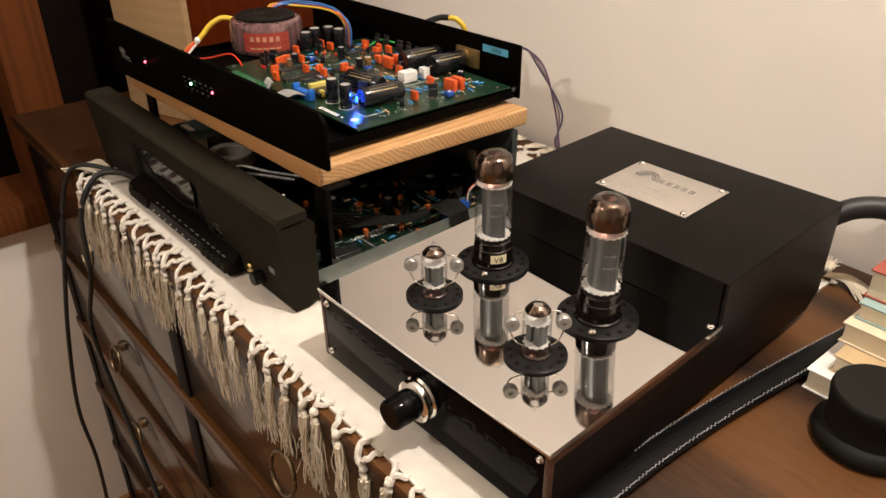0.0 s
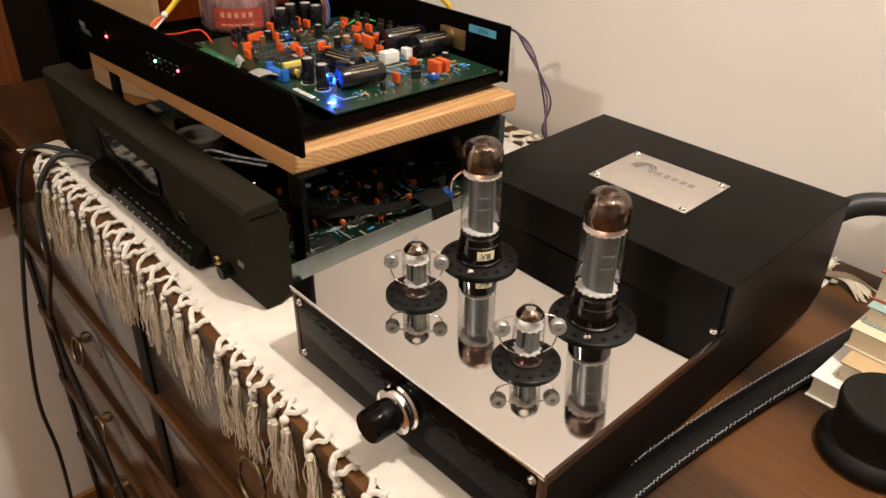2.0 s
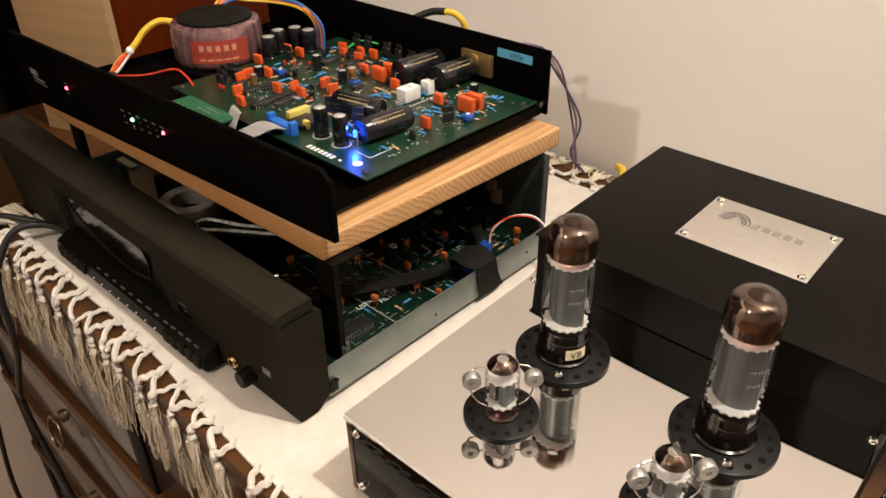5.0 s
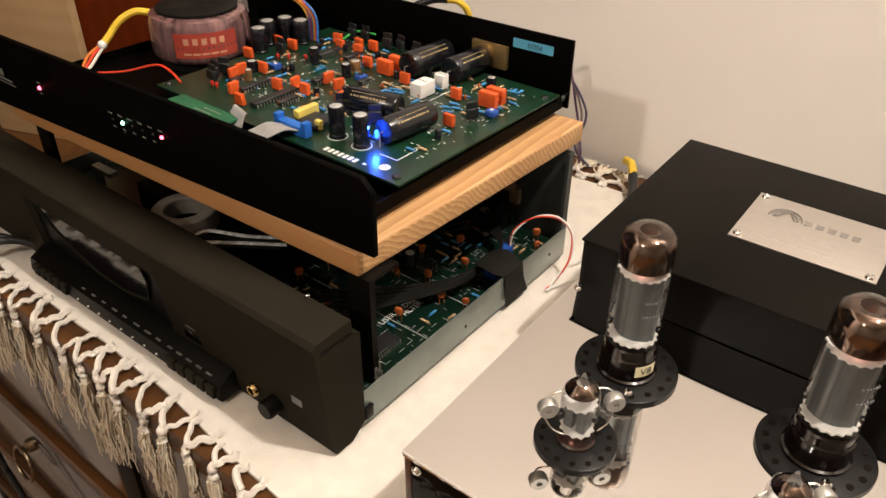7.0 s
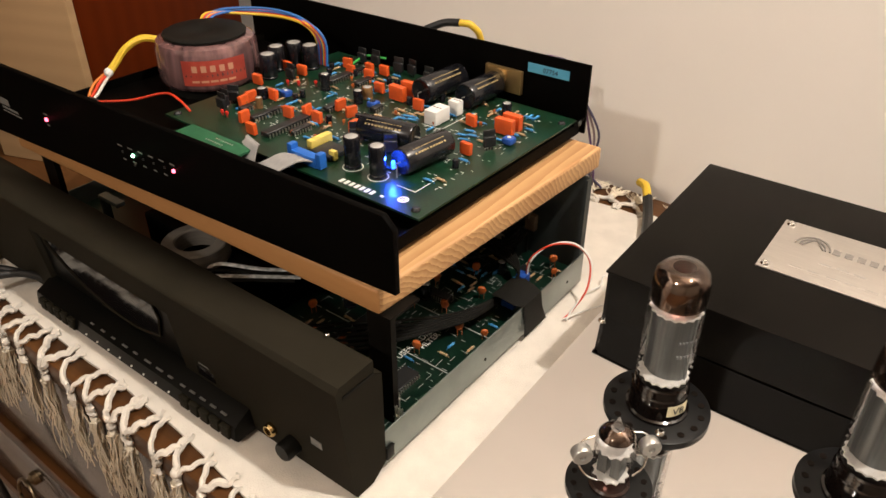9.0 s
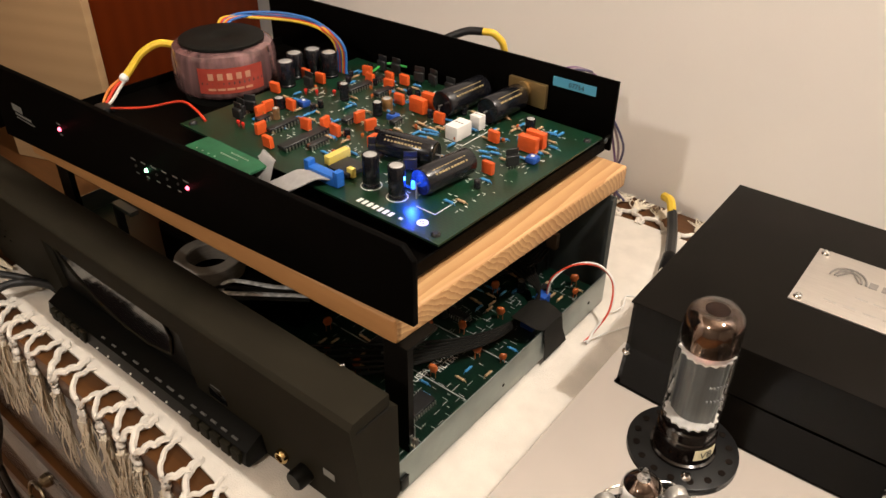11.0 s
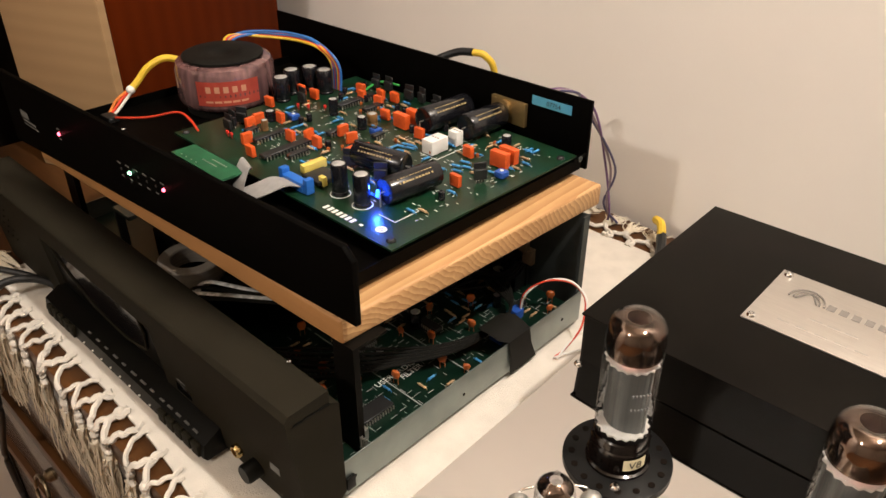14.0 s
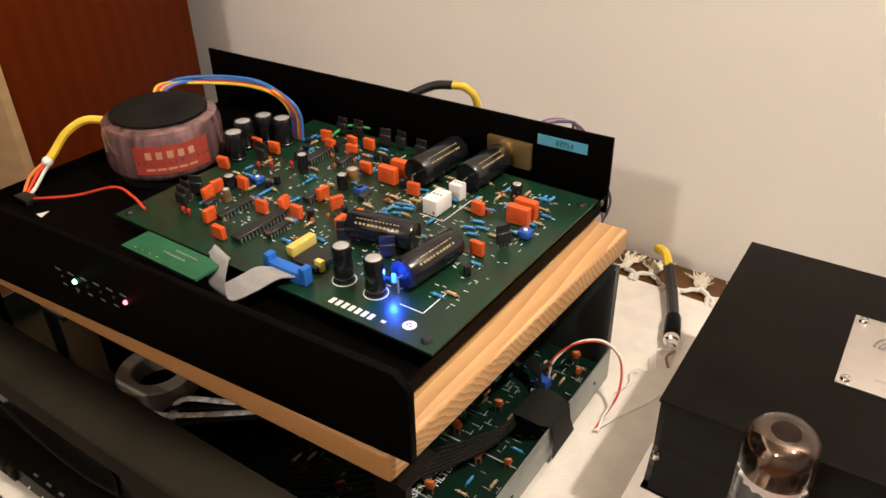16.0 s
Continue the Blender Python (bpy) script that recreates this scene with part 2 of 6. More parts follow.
def ball(bm, at, r, seg=10, squash=1.0):
    n = seg // 2
    prof = [(r * math.sin(math.pi * i / n), -r * squash * math.cos(math.pi * i / n)) for i in range(n + 1)]
    return lathe(bm, prof, seg, Matrix.Translation(at))


def mesh_of(name, bm, mat, angle=38):
    bmesh.ops.recalc_face_normals(bm, faces=bm.faces)
    for f in bm.faces:
        f.smooth = True
    for e in bm.edges:
        if len(e.link_faces) == 2 and e.calc_face_angle(0) > radians(angle):
            e.smooth = False
    me = bpy.data.meshes.new(name)
    bm.to_mesh(me)
    bm.free()
    me.materials.append(mat)
    return me


def origin(ob):
    p = Vector((0, 0, 0))
    while ob:
        p += ob.location
        ob = ob.parent
    return p


def thing(name, at, label, category, group=""):
    ob = new(name)
    ob.empty_display_size = 0.02
    ob.location = at
    return tagged(ob, label, category, group)


def part(name, bm, mat, parent, label=""):
    """One mesh under a thing or a part; the bmesh holds places in the room."""
    if parent is not None:
        bmesh.ops.translate(bm, verts=bm.verts, vec=-origin(parent))
    ob = new(name, mesh_of(name, bm, mat))
    ob.parent = parent
    return tagged(ob, label)


def piece(name, me, parent, at, rot=(0, 0, 0)):
    """A part on a shared mesh, at a place in the room."""
    ob = new(name, me)
    ob.parent = parent
    ob.location = Vector(at) - origin(parent)
    ob.rotation_euler = [radians(a) for a in rot]
    return ob


def single(name, bm, mat, label, category, group="", at=(0, 0, 0)):
    """A thing that is one mesh; the bmesh is in the room, its origin goes to at."""
    bmesh.ops.translate(bm, verts=bm.verts, vec=-Vector(at))
    ob = new(name, mesh_of(name, bm, mat))
    ob.location = at
    return tagged(ob, label, category, group)


def structure(name, bm, mat, label, category):
    ob = new(name, mesh_of(name, bm, mat))
    return tagged(ob, label, category, kind="structure")


def B():
    return bmesh.new()


# ---- room ----
TABLE = 0.848
FLOOR = -0.09
WALL_Y, LEFT_X = 0.815, -1.25
bm = B()
box(bm, LEFT_X - 0.9, 2.4, -2.8, WALL_Y + 0.1, FLOOR - 0.1, FLOOR)
structure("floor", bm, M["floor"], "warm brown wooden floor", "floor")
# ceiling, right and front wall are unseen, added to bounce light
bm = B()
box(bm, LEFT_X - 0.9, 2.4, -2.8, WALL_Y + 0.1, 2.6, 2.7)
structure("ceiling", bm, M["ceiling"], "unseen ceiling in a pale brown that sets the bounced light", "ceiling")
bm = B()
box(bm, LEFT_X - 0.9, 2.4, WALL_Y, WALL_Y + 0.12, FLOOR, 2.6)
structure("wall_back", bm, M["wall"], "off-white painted wall behind the dresser", "wall")
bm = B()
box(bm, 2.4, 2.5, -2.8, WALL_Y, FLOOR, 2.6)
structure("wall_right", bm, M["unseen_wall"], "unseen side wall in a pale brown that sets the bounced light", "wall")
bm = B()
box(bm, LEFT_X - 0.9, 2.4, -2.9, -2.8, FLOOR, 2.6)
structure("wall_front", bm, M["unseen_wall"], "unseen wall across the room, toned to set the bounced light", "wall")
# the left wall has an opening above a low parapet
bm = B()
box(bm, LEFT_X - 0.1, LEFT_X, -2.8, WALL_Y, FLOOR, 0.66)
box(bm, LEFT_X - 0.1, LEFT_X, -2.8, -0.62, 0.66, 2.6)
box(bm, LEFT_X - 0.1, LEFT_X, -0.62, WALL_Y, 2.1, 2.6)
structure("wall_left", bm, M["wall"], "white painted wall with a wood-framed opening", "wall")
# added wall, coloured near-black so the space behind the opening stays dark
bm = B()
box(bm, LEFT_X - 0.9, LEFT_X - 0.8, -2.8, WALL_Y, FLOOR, 2.6)
structure("wall_far_left", bm, M["dark_edge"], "near-black wall standing in for the dark beyond the opening", "wall")
opening = thing("window_1", (LEFT_X, 0.3, 0.66), "reddish-brown wooden frame around a dark opening", "window frame")
tagged(opening, kind="structure")
bm = B()
box(bm, LEFT_X - 0.12, LEFT_X + 0.03, -0.62, WALL_Y - 0.002, 0.655, 0.70, 0.004)
part("sill", bm, M["frame_wood"], opening)
bm = B()
box(bm, LEFT_X - 0.10, LEFT_X + 0.02, 0.268, 0.342, 0.70, 2.1, 0.006)
part("post", bm, M["frame_wood"], opening)
bm = B()
box(bm, LEFT_X - 0.10, LEFT_X + 0.02, -0.62, -0.52, 0.70, 2.1, 0.006)
part("post", bm, M["frame_wood"], opening)
# flat near-black sheet: the darkness of the opening is put into its colour
bm = B()
box(bm, LEFT_X - 0.06, LEFT_X - 0.03, 0.345, WALL_Y - 0.002, 0.70, 2.1)
part("shutter", bm, M["dark_edge"], opening, "dark sheet standing in for the unlit opening")
bm = B()
box(bm, LEFT_X, LEFT_X + 0.014, -2.8, WALL_Y, FLOOR, FLOOR + 0.07, 0.003)
structure("baseboard", bm, M["trim"], "orange-brown wooden baseboard", "baseboard")

# ---- dresser ----
DX0, DX1, DY0, DY1 = -1.236, 0.62, 0.272, 0.812
dresser = thing("dresser", (-0.25, 0.53, FLOOR), "dark polished mahogany dresser with ring-pull drawers", "dresser")
bm = B()
box(bm, DX0 - 0.0, DX1, DY0 - 0.012, DY1, TABLE - 0.024, TABLE, 0.004)
part("worktop", bm, M["dresser"], dresser, "scuffed dark brown glossy wooden top")
bm = B()
box(bm, DX0 + 0.012, DX1 - 0.012, DY0 + 0.012, DY1 - 0.005, -0.03, TABLE - 0.024)
part("carcass", bm, M["dark_edge"], dresser)
POSTS = (DX0 + 0.012, -0.712, -0.135, 0.25, DX1 - 0.045)
for x in POSTS:
    bm = B()
    box(bm, x, x + 0.033, DY0 - 0.002, DY0 + 0.03, FLOOR, TABLE - 0.024, 0.003)
    part("post", bm, M["dark_edge"], dresser, "near-black wooden post")
RAILS = (0.615, 0.455, 0.30, 0.15)
for z in RAILS:
    bm = B()
    box(bm, DX0 + 0.014, DX1 - 0.014, DY0 - 0.006, DY0 + 0.03, z - 0.011, z + 0.011, 0.004)
    part("rail", bm, M["dresser"], dresser)
tops = (TABLE - 0.026,) + tuple(z - 0.012 for z in RAILS)
bots = tuple(z + 0.012 for z in RAILS) + (-0.02,)
for x0, x1 in zip(POSTS, POSTS[1:]):
    for zt, zb in zip(tops, bots):
        bm = B()
        box(bm, x0 + 0.036, x1 - 0.003, DY0 + 0.0, DY0 + 0.02, zb + 0.003, zt - 0.003, 0.004)
        d = part("drawer", bm, M["drawer"], dresser, "glossy dark drawer front")
        cx, cz = (x0 + x1 + 0.033) / 2, (zt + zb) / 2 + 0.016
        bm = B()
        lathe(bm, [(0, 0), (0.009, 0), (0.008, 0.006), (0.004, 0.009), (0.004, 0.014), (0, 0.015)], 16, pose(cx, DY0, cz, 90, 0, 0))
        ring = [(cx + 0.022 * math.sin(a), DY0 - 0.012 - 0.004 * (1 - math.cos(a)), cz - 0.020 + 0.022 * math.cos(a)) for a in [i * 2 * math.pi / 28 for i in range(29)]]
        tube(bm, ring, 0.0022, 8)
        part("ring_pull", bm, M["old_brass"], d, "worn brass ring pull")

# ---- table runner ----
CL = TABLE + 0.003
CX0, CX1, CY0, CY1 = -0.915, -0.155, 0.280, 0.760


def hem(x):
    """How far the front hem lies out towards the dresser's edge."""
    g = min(1.0, max(0.0, (x + 0.62) / 0.16))
    return 0.0115 * g * g * (3 - 2 * g) + 0.0012 * noise.noise(Vector((x * 30, 3, 1)))


runner = thing("table_runner", (-0.545, 0.51, TABLE), "cream cotton table runner with knotted fringe on the dresser", "table runner")
bm = B()
NX, NY = 90, 50
grid = {}
for i in range(NX + 1):
    for j in range(NY + 1):
        x, y = CX0 + (CX1 - CX0) * i / NX, CY0 + (CY1 - CY0) * j / NY
        y -= hem(x) * (1 - j / NY)
        e = 0.0025 * noise.noise((x * 14, 3.1, 0)) if j in (0, NY) else 0
        h = 0.0009 * noise.noise((x * 22, y * 22, 5.0))
        for k, z in enumerate((TABLE + 0.0004, CL + h)):
            grid[i, j, k] = bm.verts.new((x, y + e, z))
for i in range(NX):
    for j in range(NY):
        bm.faces.new([grid[i, j, 1], grid[i + 1, j, 1], grid[i + 1, j + 1, 1], grid[i, j + 1, 1]])
for i in range(NX):
    for j in (0, NY):
        bm.faces.new([grid[i, j, 0], grid[i + 1, j, 0], grid[i + 1, j, 1], grid[i, j, 1]])
for j in range(NY):
    for i in (0, NX):
        bm.faces.new([grid[i, j, 0], grid[i, j + 1, 0], grid[i, j + 1, 1], grid[i, j, 1]])
part("cloth", bm, M["cloth"], runner)

def board_material(name, base, other):
    """Green lacquer over copper tracks: fine straight tracks run both ways."""
    m = material(name, base, 0.3, vary=0.2, scale=40, dark=other)
    nt = m.node_tree
    b = nt.nodes["Principled BSDF"]
    tc = nt.nodes.new("ShaderNodeTexCoord")
    br = nt.nodes.new("ShaderNodeTexBrick")
    br.inputs["Scale"].default_value, br.inputs["Mortar Size"].default_value = 90, 0.035
    br.inputs["Color1"].default_value = br.inputs["Color2"].default_value = (1, 1, 1, 1)
    br.inputs["Mortar"].default_value = (1.7, 1.5, 1.4, 1)
    nt.links.new(tc.outputs["Object"], br.inputs["Vector"])
    mx = nt.nodes.new("ShaderNodeMix")
    mx.data_type, mx.blend_type = "RGBA", "MULTIPLY"
    mx.inputs[0].default_value = 1.0
    src = b.inputs["Base Color"].links[0].from_socket
    nt.links.new(src, mx.inputs[6])
    nt.links.new(br.outputs["Color"], mx.inputs[7])
    nt.links.new(mx.outputs[2], b.inputs["Base Color"])
    return m


# ---- valve amplifier ----
M["edge_brown"] = wood("edge_wood", (0.085, 0.036, 0.017), (0.045, 0.018, 0.009), 0.35, axis=1, rings=60)
AX0, AX1, AY0, AY1 = -0.3895, -0.1362, 0.3062, 0.6938
PLATE, BOXTOP, BOXY = 0.9230, 0.9622, 0.5014
AXM = (AX0 + AX1) / 2
amp = thing("valve_amplifier", (-0.265, 0.5055, CL), "valve amplifier with mirror steel top and black transformer box", "amplifier")
bm = B()
box(bm, AX0 + 0.004, AX1 - 0.004, AY0 + 0.006, BOXY - 0.002, CL + 0.008, PLATE - 0.002)
part("chassis", bm, M["satin_black"], amp)
for x0, x1 in ((AX0, AX0 + 0.0035), (AX1 - 0.0035, AX1)):
    bm = B()
    prism(bm, [(AY0 + 0.004, CL + 0.006), (AY1 - 0.02, CL + 0.006), (AY1 - 0.002, CL + 0.02), (AY1 - 0.002, BOXTOP - 0.002), (BOXY + 0.003, BOXTOP - 0.002), (BOXY + 0.003, PLATE - 0.0035), (AY0 + 0.004, PLATE - 0.0035)], 0, x0, x1)
    part("side_panel", bm, M["walnut"], amp, "dark stained wooden side")
    bm = B()
    box(bm, x0 - 0.0005, x1 + 0.0005, AY0 + 0.004, BOXY - 0.002, PLATE - 0.0105, PLATE - 0.0050, 0.0003)
    part("edge_strip", bm, M["edge_brown"], amp, "thin brown wooden edge")
bm = B()
box(bm, AX0 + 0.0042, AX1 - 0.0042, AY0, AY0 + 0.0035, CL + 0.006, PLATE - 0.003, 0.0006)
front = part("front_panel", bm, material("lacquer_black", (0.003, 0.0027, 0.0027), 0.05, vary=0.2, scale=40, spec=0.05), amp, "high-gloss black front")
for x0, x1 in ((AX0, AX0 + 0.0035), (AX1 - 0.0035, AX1)):
    bm = B()
    box(bm, x0 - 0.0004, x1 + 0.0004, AY0 - 0.0004, AY0 + 0.0039, CL + 0.006, PLATE - 0.0045, 0.0003)
    part("edge_strip", bm, M["edge_brown"], amp, "thin brown wooden edge")
bm = B()
# bow added to the sheet to steer what its sides mirror
N = 16
px = [AX0 - 0.001 + (AX1 - AX0 + 0.002) * i / N for i in range(N + 1)]
py = [AY0 - 0.001 + (BOXY - AY0 + 0.003) * i / N for i in range(N + 1)]
top = [[bm.verts.new((x, y, PLATE - 0.0008 + 0.15 * (x - AXM) ** 2)) for y in py] for x in px]
low = [[bm.verts.new((x, y, PLATE - 0.0030)) for y in py] for x in px]
for i in range(N):
    for j in range(N):
        bm.faces.new((top[i][j], top[i + 1][j], top[i + 1][j + 1], top[i][j + 1]))
for i in range(N):
    for j in (0, N):
        bm.faces.new((low[i][j], low[i + 1][j], top[i + 1][j], top[i][j]))
        bm.faces.new((low[j][i], low[j][i + 1], top[j][i + 1], top[j][i]))
part("top_plate", bm, M["steel"], amp, "mirror-polished steel plate")
bm = B()
front_edge = [(AX0 - 0.001 + (AX1 - AX0 + 0.002) * i / N, AY0 - 0.0011, PLATE - 0.0016 + 0.15 * (AX0 - 0.001 + (AX1 - AX0 + 0.002) * i / N - AXM) ** 2) for i in range(N + 1)]
tube(bm, front_edge, 0.0009, 8)
part("plate_rim", bm, material("brushed_rim", (0.85, 0.84, 0.82), 0.35, 0.8, vary=0.08, scale=90), amp, "bright rounded front rim")
bm = B()
box(bm, AX0 + 0.0036, AX1 - 0.0036, BOXY, AY1 - 0.0005, PLATE + 0.0002, BOXTOP - 0.002)
box(bm, AX0 - 0.0004, AX1 + 0.0004, BOXY - 0.0006, AY1, BOXTOP - 0.0018, BOXTOP, 0.0006)
box(bm, AX0 + 0.004, AX1 - 0.004, BOXY + 0.004, AY1 - 0.004, CL + 0.012, PLATE - 0.004)
cover = part("transformer_cover", bm, M["satin_black"], amp, "satin black steel box")


def screw_mesh():
    bm = B()
    lathe(bm, [(0, 0.0022), (0.0012, 0.0022), (0.0013, 0.0014), (0.0016, 0.0014), (0.0017, 0.0021), (0.0028, 0.0014), (0.0033, 0.0), (0, 0)], 16)
    return mesh_of("screw", bm, M["chrome"])


SCREW = screw_mesh()
for x in (AX0 + 0.008, AX1 - 0.008):
    for z in (PLATE - 0.010, CL + 0.013):
        piece("screw", SCREW, front, (x, AY0, z), (90, 0, 0))
    piece("screw", SCREW, amp, (x + (0.0035 if x > AXM else -0.0035), BOXY - 0.006, PLATE + 0.0011), (0, 0, 0))
for x in (AX0 + 0.03, AX1 - 0.03):
    for y in (AY0 + 0.03, AY1 - 0.05):
        bm = B()
        lo = 0.003 if y < 0.5 else -0.004
        lathe(bm, [(0, lo), (0.011, lo), (0.012, 0.009), (0, 0.009)], 20, Matrix.Translation((x, y, CL)))
        part("foot", bm, M["rubber"], amp)
# name plate on the box
LX0, LX1, LY0, LY1 = -0.3108, -0.2148, 0.5655, 0.6375
bm = B()
box(bm, LX0, LX1, LY0, LY1, BOXTOP + 0.0002, BOXTOP + 0.0014, 0.0003)
plate = part("name_plate", bm, material("brushed_plate", (0.62, 0.58, 0.53), 0.32, 0.85, vary=0.05, scale=60, stretch=(1, 14, 1), bump=0.1, bump_scale=700), cover, "brushed steel name plate")
for x in (LX0 + 0.005, LX1 - 0.005):
    for y in (LY0 + 0.005, LY1 - 0.005):
        piece("screw", SCREW, plate, (x, y, BOXTOP + 0.0014))
# volume knob
bm = B()
KM = pose(-0.256, AY0, 0.8945, 90, 0, 0)
lathe(bm, [(0, 0), (0.0165, 0), (0.0172, 0.002), (0.0172, 0.0045), (0.0155, 0.006), (0.0155, 0.0075), (0.0168, 0.009), (0.0168, 0.012), (0.0145, 0.0135), (0, 0.0135)], 40, KM)
knob_base = part("knob_ring", bm, M["chrome"], amp, "stepped chrome collar")
bm = B()
lathe(bm, [(0, 0.0136), (0.0118, 0.0136), (0.0122, 0.015), (0.0118, 0.033), (0.0108, 0.0345), (0, 0.0345)], 40, KM)
part("knob", bm, M["gloss_black"], amp, "glossy black volume knob")

GLASS = thin_glass("valve_glass", (0.985, 0.985, 0.985), 0.45)
SMOKE = material("getter_mirror", (0.20, 0.145, 0.115), 0.05, 0.95, vary=0.6, scale=70, stretch=(1, 1, 1))
MICA = material("mica", (0.76, 0.74, 0.70), 0.4, vary=0.1, scale=200)
ANODE = material("anode_grey", (0.15, 0.158, 0.155), 0.38, 0.5, vary=0.35, scale=260, stretch=(1, 1, 0.03))
BAKELITE = material("brown_bakelite", (0.005, 0.0030, 0.0024), 0.12, vary=0.15, scale=60)
HEATER = material("heater_glow", (1, 0.4, 0.1), 0.5, emit=(1.0, 0.42, 0.30), power=10)
DISC = material("clip_disc_metal", (0.42, 0.41, 0.38), 0.35, 0.7, vary=0.1, scale=80)
SOCKET = material("socket_black", (0.009, 0.009, 0.009), 0.3, spec=0.15, vary=0.2, scale=60)


def collar_plate(bm, r, z0, z1, x, y):
    lathe(bm, [(0, z0), (r, z0), (r, z1 - 0.0003), (r - 0.0005, z1), (0, z1)], 48, Matrix.Translation((x, y, 0)))


def power_valve(x, y):
    v = thing("power_valve", (x, y, PLATE), "clear glass power valve with silvered top in a black socket", "vacuum tube", "power valves on the amplifier")
    T = Matrix.Translation((x, y, PLATE))
    bm = B()
    collar_plate(bm, 0.0318, PLATE + 0.0003, PLATE + 0.003, x, y)
    ring = part("socket_ring", bm, SOCKET, v, "black ring plate with vent holes")
    # vent holes as dark discs on the ring, hole shade put into colour
    bm = B()
    lathe(bm, [(0, 0.0004), (0.0021, 0.0004), (0.0021, 0), (0, 0)], 10)
    me = mesh_of("vent_hole", bm, M["dark_edge"])
    for k in range(16):
        a = 2 * math.pi * (k + 0.5) / 16
        piece("vent_hole", me, ring, (x + 0.0265 * math.cos(a), y + 0.0265 * math.sin(a), PLATE + 0.003))
    for a in (radians(-60), radians(120)):
        piece("screw", SCREW, ring, (x + 0.0235 * math.cos(a), y + 0.0235 * math.sin(a), PLATE + 0.003))
    bm = B()
    lathe(bm, [(0, 0.003), (0.0186, 0.003), (0.0186, 0.0048), (0.0172, 0.0055), (0.0168, 0.0195), (0.0160, 0.0202), (0.0160, 0.0262), (0.0150, 0.0272), (0, 0.0272)], 36, T)
    part("base", bm, BAKELITE, v, "dark brown glossy valve base")
    bm = B()
    lathe(bm, [(0.0150, 0.0265), (0.0158, 0.030), (0.0160, 0.036), (0.0160, 0.090), (0.0157, 0.0965), (0.0145, 0.1015), (0.0118, 0.1045), (0.006, 0.1058), (0, 0.106)], 40, T)
    part("envelope", bm, GLASS, v, "clear glass envelope")
    bm = B()
    lathe(bm, [(0.01535, 0.0835), (0.01555, 0.090), (0.0152, 0.0963), (0.0140, 0.1010), (0.0114, 0.1039), (0.008, 0.1048), (0.0062, 0.105)], 40, T)
    part("getter", bm, SMOKE, v, "smoky silver getter coating inside the top")
    bm = B()
    for k in range(2):
        z = (0.0300, 0.078)[k]
        pts = [((0.0150 if i % 2 else 0.0136) * math.cos(2 * math.pi * i / 36), (0.0150 if i % 2 else 0.0136) * math.sin(2 * math.pi * i / 36)) for i in range(36)]
        prism(bm, [(x + a, y + b) for a, b in pts], 2, PLATE + z, PLATE + z + 0.0011)
    part("mica_discs", bm, MICA, v, "toothed white mica spacers")
    bm = B()
    outline = [(0.0108 * math.cos(a) * (1.0 if abs(math.sin(a)) > 0.5 else 1.12), 0.0082 * math.sin(a)) for a in [2 * math.pi * i / 28 for i in range(28)]]
    prism(bm, [(x + a, y + b) for a, b in outline], 2, PLATE + 0.0312, PLATE + 0.0778)
    for s in (-1, 1):
        box(bm, x + s * 0.0120 - 0.0012, x + s * 0.0120 + 0.0012, y - 0.0009, y + 0.0009, PLATE + 0.0312, PLATE + 0.0778)
    part("anode", bm, ANODE, v, "grey metal anode")
    bm = B()
    for k in range(6):
        a = 2 * math.pi * k / 6 + 0.3
        tube(bm, [(x + 0.006 * math.cos(a), y + 0.006 * math.sin(a), PLATE + 0.0272), (x + 0.008 * math.cos(a), y + 0.008 * math.sin(a), PLATE + 0.030)], 0.0005, 6)
    for s in (-1, 1):
        tube(bm, [(x + s * 0.005, y, PLATE + 0.079), (x + s * 0.005, y, PLATE + 0.090)], 0.0006, 6)
    ring = [(x + 0.006 * math.cos(a), y + 0.006 * math.sin(a), PLATE + 0.0905) for a in [2 * math.pi * i / 20 for i in range(21)]]
    tube(bm, ring, 0.0006, 6)
    part("supports", bm, M["chrome"], v, "thin wire supports")
    bm = B()
    ball(bm, (x + 0.002, y - 0.006, PLATE + 0.0815), 0.0019, 10)
    part("heater", bm, HEATER, v, "glowing orange heater")
    return v


